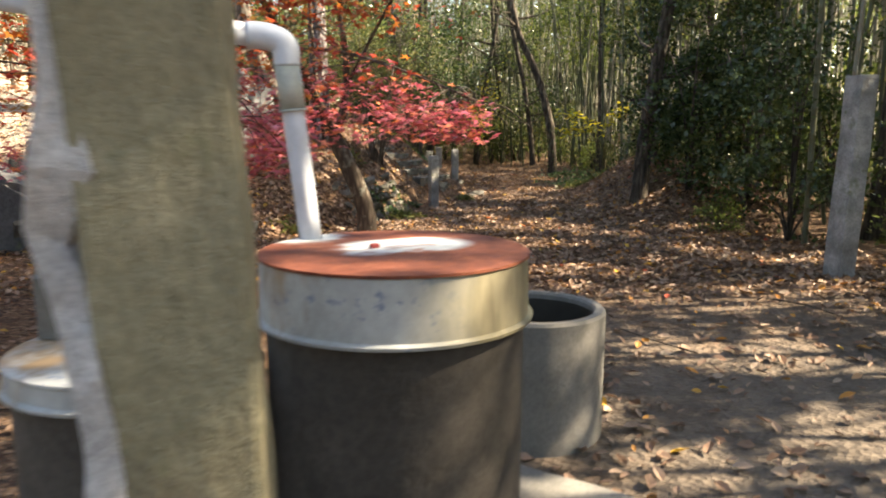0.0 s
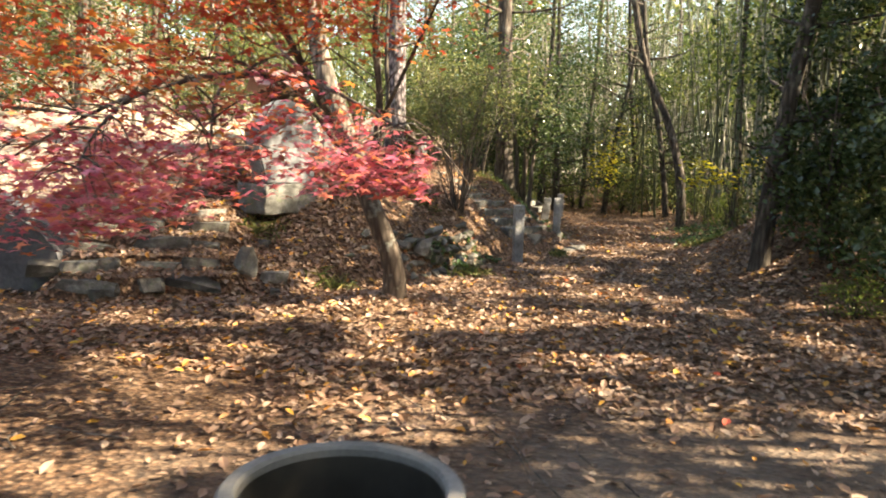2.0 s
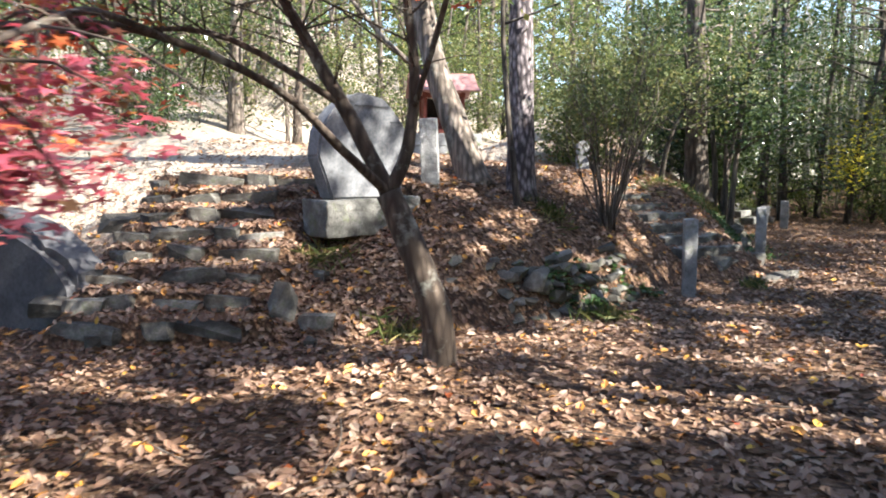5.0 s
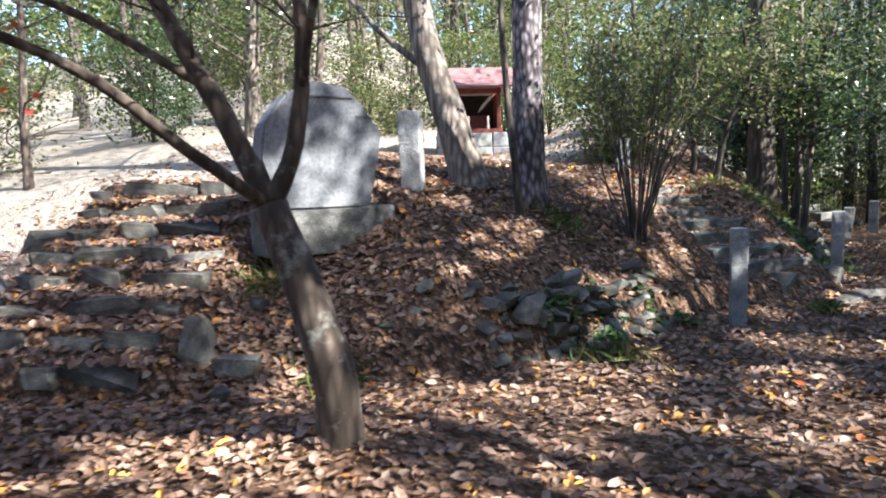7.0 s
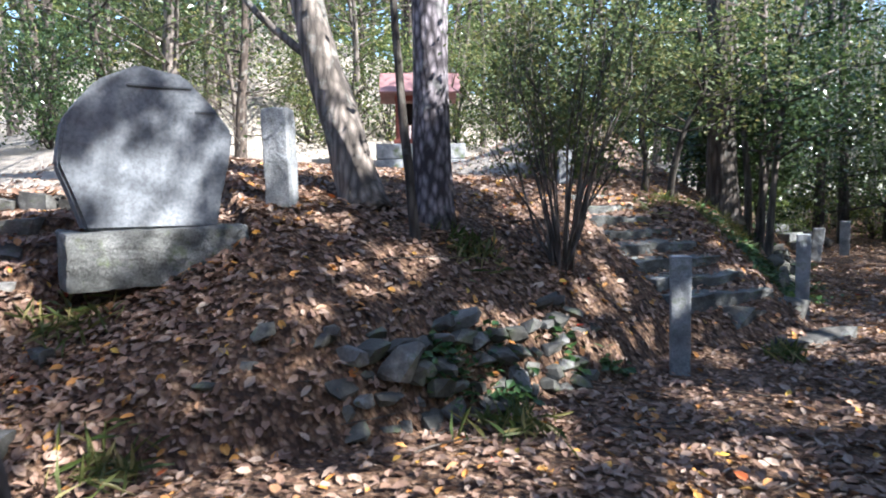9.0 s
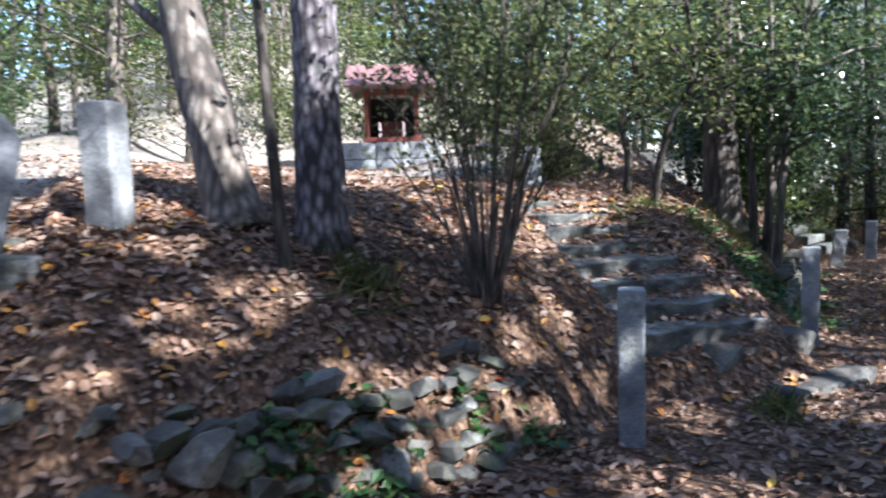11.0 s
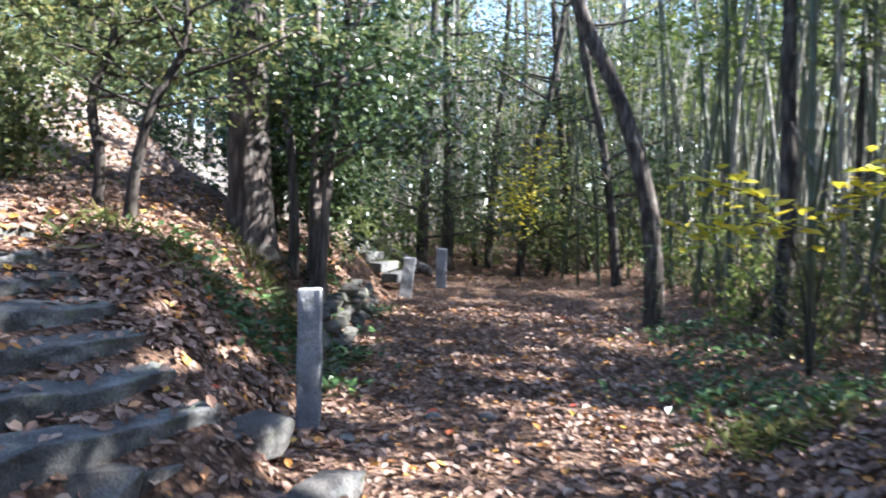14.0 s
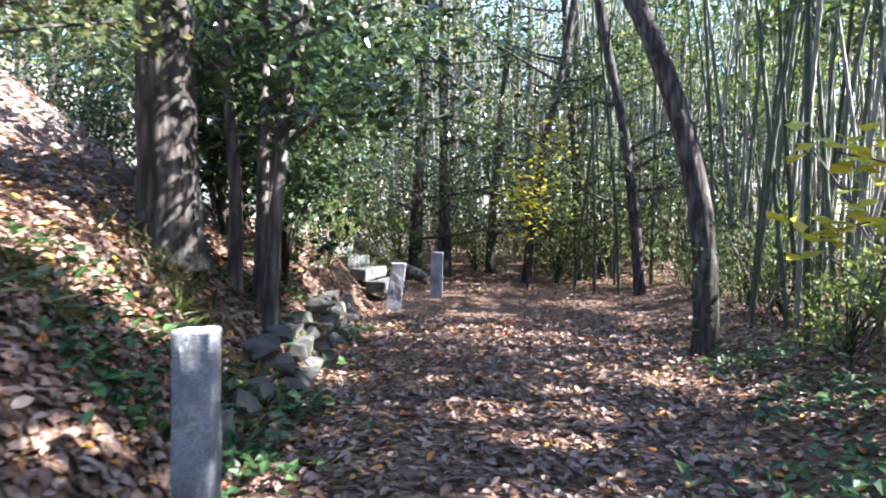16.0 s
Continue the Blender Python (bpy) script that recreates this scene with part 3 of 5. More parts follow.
def granite_steps():
    lo, hi = Vector((0.16, 14.28, 0.50)), Vector((-1.83, 15.42, 1.40))
    along = Vector((-0.43, -0.9, 0)).normalized()
    for k in range(8):
        p = lo.lerp(hi, k / 7)
        p.z = 0.50 + (0.9 * k / 7)
        ln = 1.25 - 0.02 * k
        mid = p + along * ln / 2
        bm = box_bm(ln, 0.27, 0.17, 0.018, 13, 0.046, 20 + k, False)
        thing("stone_step", (mid.x - 0.12, mid.y + 0.05, p.z - 0.085), "long grey granite step with lichen, leaves on its tread", "step", "steps up to the shrine",
              turn=math.degrees(math.atan2(along.y, along.x)), me=bm_mesh("stone_step", bm, STEP_STONE))


granite_steps()


def block_stone(name, sx, sy, sz, material, seed):
    """A squared field stone with broken corners."""
    r = np.random.default_rng(seed)
    d = r.normal(size=(30, 3))
    d = np.sign(d) * np.minimum(np.abs(d) ** 0.5, 1.0) * np.array([sx, sy, sz]) / 2 * (0.86 + 0.2 * r.random((30, 1)))
    bm = bmesh.new()
    for p in d:
        bm.verts.new(p)
    bmesh.ops.convex_hull(bm, input=bm.verts[:])
    for v in [v for v in bm.verts if not v.link_faces]:
        bm.verts.remove(v)
    return bm_mesh(name, bm, material)


def rough_steps():
    """The old stair of field stones to the left of the maple."""
    r = random.Random(5)
    shapes = [block_stone("stone", 0.24 + 0.06 * i, 0.22, 0.2, (STAIR_STONE, STAIR_STONE, STAIR_STONE, FIELD_STONE)[i % 4], 60 + i) for i in range(7)]
    for k in range(8):
        row = thing("stone_step", (0, 0, 0), "step of rough dark field stones with leaves on its tread", "step", "old field-stone steps")
        length = (1.15, 1.35, 1.4, 1.4, 1.5, 1.6, 1.5, 1.1)[k]
        at = 0.06 * r.random() - (0.0, 0.0, 0.02, 0.05, 0.05, -0.1, -0.12, 0.3)[k]
        while at < length:
            i = r.randrange(7)
            w = (0.24 + 0.06 * i) * r.uniform(0.8, 1.5)
            v, u = -at - w / 2, STAIR_RUN * k + 0.07 + r.uniform(-0.04, 0.03)
            at += w * 0.98 + (0.14 if r.random() < 0.25 else 0.0)
            x, y = -2.7 - 0.5 * u + 0.866 * v, 8.03 + 0.866 * u + 0.5 * v
            top = 0.10 + 0.06 + STAIR_RISE * k + 0.105 + r.uniform(-0.05, 0.035)
            h = r.uniform(0.6, 0.95)
            ob = part("stone", shapes[i], row)
            ob.matrix_basis = pose(x, y, top - 0.1 * h, r.uniform(-12, 12), r.uniform(-7, 7), 30 + r.uniform(-14, 14)) @ Matrix.Diagonal((w / (0.24 + 0.06 * i), r.uniform(0.8, 1.1), h, 1))
    tall = thing("field_stone", (-2.66, 8.36, hz(-2.66, 8.36) + 0.1), "pale pointed field stone standing beside the old steps", "stone", "loose field stones", turn=35, me=stone_mesh("field_stone", 0.24, 0.2, 0.36, FIELD_STONE, 77))
    tall.rotation_euler.y = 0.2
    for x, y, s, t in [(-2.4, 8.5, 0.7, 10), (-2.3, 8.3, 0.45, 40), (-4.05, 7.55, 0.8, 10), (-3.75, 7.4, 0.6, 50), (-4.35, 8.15, 0.8, 0), (-4.6, 8.7, 0.7, 30), (-2.75, 9.0, 0.5, 0), (-3.2, 10.3, 0.7, 20), (-5.0, 9.1, 0.7, 0), (-4.5, 10.6, 0.6, 40), (-5.1, 9.7, 0.6, 60)]:
        ob = thing("field_stone", (x, y, hz(x, y) + 0.03 * s), "rough grey field stone lying on the bank", "stone", "loose field stones", turn=t * 3, me=shapes[int(t) % 7])
        ob.scale = (s, s, s)


rough_steps()


def lower_steps():
    """Two rows of dark rough stones below the granite steps."""
    r = random.Random(19)
    shapes = [block_stone("stone", 0.4, 0.26, 0.2, STAIR_STONE, 140 + i) for i in range(4)]
    for (x0, y0), (x1, y1), top in (((0.28, 14.6), (-0.12, 13.45), 0.37), ((0.72, 14.4), (0.36, 13.5), 0.16)):
        row = thing("stone_step", (0, 0, 0), "low step of dark rough stones half buried in leaves", "step", "rough stones below the steps")
        n = round(math.hypot(x1 - x0, y1 - y0) / 0.34)
        for i in range(n):
            t = (i + 0.5) / n
            ob = part("stone", shapes[(i + n) % 4], row)
            ob.matrix_basis = pose(x0 + (x1 - x0) * t + r.uniform(-0.03, 0.03), y0 + (y1 - y0) * t, top - 0.1 + r.uniform(-0.035, 0.015), r.uniform(-7, 7), r.uniform(-7, 7), 69 + r.uniform(-12, 12)) @ Matrix.Diagonal((r.uniform(0.8, 1.05), r.uniform(0.8, 1.1), r.uniform(0.85, 1.1), 1))


lower_steps()


def stone_wall():
    """The tumbled retaining wall at the foot of the bank; one stone a piece."""
    r = random.Random(8)
    shapes = [stone_mesh("stone", 0.24, 0.19, 0.15, (FIELD_STONE, MOSSY_STONE)[i % 2], 90 + i) for i in range(8)]
    wall = thing("stone_wall", (0, 0, 0), "low tumbled dry-stone wall of grey stones at the foot of a bank", "wall", kind="structure")
    run = [(-1.75, 9.25), (-1.2, 9.85), (-0.85, 10.75), (-0.62, 11.55), (-0.66, 12.15), (-1.0, 12.7)]
    for (x0, y0), (x1, y1) in zip(run[:-1], run[1:]):
        ln = math.hypot(x1 - x0, y1 - y0)
        for row in range(5):
            for i in range(int(ln / 0.16)):
                t = (i + 0.5 * (row % 2) + 0.3 * r.random()) * 0.16 / ln
                if t > 1 or r.random() < (0.45 if row > 3 or y0 < 9.5 else 0.05):
                    continue
                nx, ny = -(y1 - y0) / ln, (x1 - x0) / ln
                x, y = x0 + (x1 - x0) * t + nx * row * 0.08, y0 + (y1 - y0) * t + ny * row * 0.08
                ob = part("stone", shapes[r.randrange(8)], wall)
                s = r.uniform(0.45, 1.05)
                ob.matrix_basis = pose(x, y, 0.1 + 0.125 * row + r.uniform(-0.04, 0.04), r.uniform(-25, 25), r.uniform(-25, 25), r.uniform(0, 360)) @ Matrix.Diagonal((s * r.uniform(0.8, 1.3), s, s * r.uniform(0.7, 1.0), 1))
    big = part("stone", stone_mesh("stone", 0.36, 0.26, 0.24, FIELD_STONE, 121), wall, "large pale grey stone")
    big.matrix_basis = pose(-1.16, 10.28, 0.42, 10, -12, 40)
    # the low wall beyond the steps
    shapes = [stone_mesh("stone", 0.24, 0.19, 0.16, MOSSY_STONE, 190 + i) for i in range(8)]
    wall2 = thing("stone_wall", (0, 0, 0), "low dry-stone edging under ivy along the path", "wall", kind="structure")
    run = [(-0.55, 15.5), (-0.2, 15.75), (0.02, 16.2), (-0.12, 17.4), (-0.4, 19.4), (-0.75, 21.9)]
    for (x0, y0), (x1, y1) in zip(run[:-1], run[1:]):
        ln = math.hypot(x1 - x0, y1 - y0)
        for row in range(3):
            for i in range(int(ln / 0.26)):
                t = (i + r.random() * 0.5) * 0.26 / ln
                if t > 1 or r.random() < 0.2 + 0.2 * row:
                    continue
                x, y = x0 + (x1 - x0) * t - row * 0.09 - 0.05, y0 + (y1 - y0) * t
                ob = part("stone", shapes[r.randrange(8)], wall2)
                ob.matrix_basis = pose(x, y, 0.12 + 0.16 * row, r.uniform(-20, 20), r.uniform(-20, 20), r.uniform(0, 360))
    for k in range(4):
        x, y = -0.75 - 0.3 * k, 23.4 + 0.12 * k
        bm = box_bm(0.8, 0.3, 0.16, 0.02, 3, 0.02, 70 + k, False)
        thing("stone_step", (x, y, 0.3 + 0.17 * k), "grey stone step at the far side path", "step", "far steps", turn=80, me=bm_mesh("stone_step", bm, STEP_STONE))


stone_wall()


def outline_slab(pts, thick, material, name, rough=0.015, bevel=0.02, seed=3):
    """An upright slab of the outline pts (x, z), facing -y."""
    bm = bmesh.new()
    f = bm.faces.new([bm.verts.new((x, -thick / 2, z)) for x, z in pts])
    ex = bmesh.ops.extrude_face_region(bm, geom=[f])
    bmesh.ops.translate(bm, verts=[g for g in ex["geom"] if isinstance(g, bmesh.types.BMVert)], vec=(0, thick, 0))
    bmesh.ops.recalc_face_normals(bm, faces=bm.faces[:])
    bmesh.ops.bevel(bm, geom=bm.edges[:], offset=bevel, segments=2, affect="EDGES")
    bmesh.ops.triangulate(bm, faces=bm.faces[:])
    bmesh.ops.subdivide_edges(bm, edges=[e for e in bm.edges if e.calc_length() > 0.15], cuts=1)
    bmesh.ops.triangulate(bm, faces=bm.faces[:])
    for v in bm.verts:
        v.co += noise.noise_vector(v.co * 4 + Vector((seed, 0, 0))) * rough
    return bm_mesh(name, bm, material)


def monument():
    root = thing("stone_monument", (-2.83, 9.77, 0.9), "large grey upright stone monument on a stone plinth", "monument", turn=68)
    pts = [(-0.4, 0), (-0.55, 0.42), (-0.5, 0.7), (-0.3, 0.95), (-0.03, 1.07), (0.26, 1.02), (0.4, 0.86), (0.57, 0.66), (0.53, 0.4), (0.44, 0)]
    slab = part("slab", outline_slab(pts, 0.24, SLATE, "slab", 0.012), root, "smooth grey slab with an irregular outline")
    slab.location = (-0.02, 0.05, 0.3)
    slab.scale = (0.95, 1, 0.97)
    # dark strips on the face stand for the shadow in carved lines
    for x0, x1, z in [(-0.13, 0.26, 1.2), (0.28, 0.42, 1.05)]:
        ln = part("carved_line_shade", bm_mesh("carved_line_shade", box_bm(x1 - x0, 0.012, 0.012, 0), CARVED_SHADE), root, "dark strip for the shadow in a carved line")
        ln.location = ((x0 + x1) / 2, -0.077, z)
    pl = part("plinth", bm_mesh("plinth", box_bm(1.1, 0.5, 0.35, 0.025, 13, 0.035, 4), STEP_STONE), root, "rough grey stone plinth")
    pl.location = (0.02, 0.06, -0.05)


monument()
rock_pts = [(-1.1, -0.1), (-1.0, 0.95), (-0.55, 1.15), (-0.1, 1.08), (0.45, 0.85), (0.82, 0.55), (0.9, 0.25), (0.78, -0.1)]
thing("boulder", (-5.05, 7.75, 0.0), "large flat dark grey boulder standing on edge", "boulder", turn=4, me=outline_slab(rock_pts, 0.5, DARK_ROCK, "boulder", 0.05, 0.08, 9))


# ---- tanks by the start ----
def lathe(profile, material, name, sides=48, wob=0.0):
    v, f = [], []
    n = len(profile)
    for s in range(sides):
        a = 2 * math.pi * s / sides
        for r, z in profile:
            rr = r * (1 + wob * math.sin(3 * a + z * 5))
            v.append((rr * math.cos(a), rr * math.sin(a), z))
    for s in range(sides):
        t = (s + 1) % sides
        for i in range(n - 1):
            f.append((s * n + i, t * n + i, t * n + i + 1, s * n + i + 1))
    me = mesh_of(name, v, f, material)
    return me


def shade_by_angle(me, degrees=30):
    me.set_sharp_from_angle(angle=radians(degrees))
    return me


def tank(at, r, top, band, label, band_mat, body_mat, lid_mat, turn=0):
    z0 = hz(*at) - 0.05
    h = top - z0
    root = thing("water_tank", (at[0], at[1], z0), label, "tank", "round concrete tanks", turn=turn)
    part("body", shade_by_angle(lathe([(0.001, 0), (r - 0.01, 0), (r - 0.01, h - band - 0.005), (0.001, h - band - 0.005)], body_mat, "body")), root, "dark weathered concrete cylinder")
    part("band", shade_by_angle(lathe([(r - 0.03, h - band - 0.002), (r + 0.012, h - band - 0.002), (r + 0.014, h - band + 0.006), (r + 0.002, h - band + 0.012), (r, h - 0.012), (r - 0.006, h - 0.004), (r - 0.02, h - 0.002)], band_mat, "band", 64, 0.003)), root, "white painted steel rim, flaking")
    part("lid", shade_by_angle(lathe([(0.0005, h + 0.004), (r * 0.5, h + 0.003), (r - 0.02, h), (r + 0.004, h - 0.001), (r + 0.004, h - 0.008), (r - 0.02, h - 0.008), (0.0005, h - 0.006)], lid_mat, "lid", 64, 0.004)), root, "rusty steel lid with patches of white paint")
    return root, h


T1, H1 = tank((-0.18, 1.80), 0.345, 1.075, 0.165, "round concrete tank with a rusted steel lid and white pipe", BAND, DARK_CONCRETE, RUST_LID, 30)
T2, H2 = tank((-0.83, 1.72), 0.30, 0.84, 0.065, "low round concrete tank with a rust-streaked lid", BAND_RUST, DARK_CONCRETE, BAND_RUST, 110)
knob = part("knob", bm_mesh("knob", box_bm(0.025, 0.018, 0.012, 0.004), plain("red_knob", (0.2, 0.03, 0.03), 0.6)), T1, "small rusty lid knob")
knob.location = (-0.05, 0.02, H1 + 0.003)


def pipe():
    root = thing("drain_pipe", (-0.43, 1.98, 1.06), "white plastic pipe bent at an elbow above the tank", "pipe")
    lean = Vector((-0.05, -0.02, 0.505))
    up = Limbs()
    up.add([(0, 0, 0), lean * 0.5, lean], 0.031, 0.031, 20, 3, 0)
    part("pipe", up.mesh("pipe", PVC), root)
    el = Limbs()
    el.add([lean * 0.97, lean + Vector((-0.005, 0, 0.04)), lean + Vector((-0.05, 0, 0.062)), lean + Vector((-0.1, -0.005, 0.066))], 0.036, 0.036, 20, 5, 0)
    part("elbow", el.mesh("elbow", PVC), root, "white plastic elbow")
    co = Limbs()
    co.add([lean * 0.74, lean * 0.98], 0.0345, 0.0345, 20, 3, 0)
    part("joint", co.mesh("joint", TAPE), root, "grey weathered joint sleeve")
    ri = Limbs()
    ri.add([lean * 0.73, lean * 0.745], 0.038, 0.038, 20, 3, 0)
    part("collar", ri.mesh("collar", TAPE), root, "grey pipe collar")
    ac = Limbs()
    ac.add([lean + Vector((-0.09, -0.004, 0.066)), lean + Vector((-0.8, -0.05, 0.16))], 0.031, 0.031, 20, 3, 0)
    part("cross_pipe", ac.mesh("cross_pipe", PVC), root, "white plastic side pipe")


pipe()


def well_ring():
    r, z0 = 0.322, hz(0.345, 3.05) - 0.03
    h = 0.61 - z0
    prof = [(r, 0), (r, h - 0.012), (r - 0.01, h), (r - 0.044, h), (r - 0.052, h - 0.01), (r - 0.052, 0.0), (r, 0)]
    root = thing("concrete_ring", (0.345, 3.05, z0), "open grey concrete well ring standing on the ground", "well ring", turn=15)
    part("ring", shade_by_angle(lathe(prof, CONCRETE, "ring", 64)), root)
    # near-black lining, much darker than the ring's outer concrete
    part("inner_wall", lathe([(r - 0.054, h - 0.03), (r - 0.056, h - 0.05), (r - 0.056, 0.05)], plain("near_black_concrete", (0.022, 0.02, 0.017), 0.45), "inner_wall", 64), root, "dark inner wall")
    part("water", lathe([(0.0005, h - 0.32), (r - 0.057, h - 0.32)], plain("dark_water", (0.01, 0.01, 0.009), 0.15), "water", 48), root, "dark still water")


well_ring()


def hollow_block():
    root = thing("concrete_block", (-0.9, 1.87, 0.842), "grey hollow concrete channel block standing on a tank lid", "block")
    arch = [(-0.12, 0), (-0.12, 0.165), (-0.1, 0.188), (0.1, 0.188), (0.12, 0.165), (0.12, 0), (0.088, 0), (0.086, 0.11), (0.06, 0.138), (-0.06, 0.138), (-0.086, 0.11), (-0.088, 0)]
    bm = bmesh.new()
    rings = [[bm.verts.new((x, y, z)) for y, z in arch] for x in (-0.2, -0.07, 0.07, 0.2)]
    n = len(arch)
    for a, b in zip(rings[:-1], rings[1:]):
        for k in range(n):
            bm.faces.new((a[k], a[(k + 1) % n], b[(k + 1) % n], b[k]))
    for ring in (rings[0], rings[-1]):
        for k in range(n // 2 - 1):
            bm.faces.new((ring[k], ring[k + 1], ring[n - 2 - k], ring[n - 1 - k]))
    bmesh.ops.recalc_face_normals(bm, faces=bm.faces[:])
    for v in bm.verts:
        v.co += noise.noise_vector(v.co * 9) * 0.005
    part("shell", bm_mesh("shell", bm, CONCRETE), root)
    # a plate darker than the shell fills the hollow
    part("web", bm_mesh("web", box_bm(0.03, 0.17, 0.136, 0), DARK_CONCRETE), root, "dark plate filling the hollow").location = (-0.08, 0, 0.0)


hollow_block()


def near_pillar():
    """The thick stone pillar with a broken edge that stands by the tanks."""
    root = thing("stone_pillar", (-0.5, 1.11, -0.05), "thick weathered brown stone pillar with a pale broken edge", "pillar", turn=12)
    bm = box_bm(0.24, 0.18, 1.69, 0.02, 7, 0.012, 11)
    for v in bm.verts:
        v.co.x += -0.045 * v.co.z + 0.06
        v.co.z -= 0.12 * (v.co.x + 0.15) * (v.co.z > 1.6)
    part("shaft", bm_mesh("shaft", bm, PILLAR_STONE), root)
    bm = box_bm(0.065, 0.17, 1.62, 0.012, 13, 0.042, 17)
    for v in bm.verts:
        v.co.x += -0.045 * v.co.z - 0.075 + 0.015 * math.sin(v.co.z * 9)
    part("broken_edge", bm_mesh("broken_edge", bm, BROKEN_STONE), root, "pale jagged broken stone edge")


near_pillar()
slab_me = bm_mesh("paving_slab", box_bm(0.85, 0.5, 0.1, 0.02, 3, 0.012, 31), CONCRETE)
thing("paving_slab", (0.35, 2.25, hz(0.35, 2.25) - 0.05), "grey concrete slab lying on the soil beside the tanks", "slab", turn=-35, me=slab_me)


# ---- the small shrine ----
def shrine():
    x, y = -6.75, 18.2
    z = hz(x, y)
    root = thing("shrine", (x, y, z + 0.47), "small red-brown wooden shrine with a faded red roof", "shrine", turn=38)
    for i in range(3):
        for j in range(2):
            ob = part("base_block", bm_mesh("base_block", box_bm(0.54, 0.98, 0.28, 0.02, 2, 0.012, 50 + i + 3 * j), GRANITE), root, "pale stone base block")
            ob.location = (-0.56 + 0.56 * i, 0, 0.285 * j - 0.57)

    def bx(n, s, p, m, words=""):
        part(n, bm_mesh(n, box_bm(*s, 0.01), m), root, words).location = p
    bx("floor", (1.0, 0.9, 0.08), (0, 0, 0), SHRINE_WOOD)
    for sx in (-1, 1):
        for sy in (-1, 1):
            bx("leg", (0.08, 0.08, 0.85), (0.42 * sx, 0.38 * sy, 0.05), SHRINE_WOOD, "red-brown corner post")
        bx("side_wall", (0.03, 0.7, 0.7), (0.41 * sx, 0.05, 0.1), SHRINE_WOOD)
        bx("rail", (0.04, 0.04, 0.25), (0.2 * sx, -0.42, 0.08), plain("pale_rail", (0.5, 0.4, 0.38), 0.7))
    bx("back_wall", (0.8, 0.03, 0.75), (0, 0.36, 0.08), DARK_WOOD)
    bx("lintel", (0.95, 0.06, 0.1), (0, -0.4, 0.78), SHRINE_WOOD)
    bx("altar", (0.5, 0.3, 0.3), (0, 0.15, 0.08), SHRINE_WOOD)
    for s in (-1, 1):
        bm = box_bm(1.5, 0.85, 0.04, 0.008, 3)
        for v in bm.verts:
            v.co.z += 0.05 * (v.co.y / 0.4) ** 2
        rf = part("roof", bm_mesh("roof", bm, ROOF_RED), root, "faded red roof slope")
        rf.matrix_basis = pose(0, 0.34 * s, 1.05, -32 * s, 0, 0)
    bx("ridge", (1.5, 0.1, 0.08), (0, 0, 1.27), ROOF_RED, "red ridge cap")


shrine()


def lantern():
    """A small dark stone lantern box on the slope beyond the steps."""
    x, y = -2.6, 17.5
    root = thing("stone_lantern", (x, y, hz(x, y) - 0.03), "small dark stone lantern box on the sunny slope", "lantern", turn=20)
    root.scale = (0.6, 0.6, 0.7)
    part("base", bm_mesh("base", box_bm(0.2, 0.2, 0.08, 0.01, 1, 0.006, 5), DARK_ROCK), root)
    part("box", bm_mesh("box", box_bm(0.13, 0.13, 0.14, 0.01, 1, 0.004, 6), DARK_ROCK), root).location = (0, 0, 0.08)
    bm = box_bm(0.24, 0.24, 0.08, 0.01, 1, 0.004, 7)
    for v in bm.verts:
        if v.co.z > 0.05:
            v.co.x, v.co.y = v.co.x * 0.35, v.co.y * 0.35
    part("roof", bm_mesh("roof", bm, DARK_ROCK), root).location = (0, 0, 0.22)


lantern()


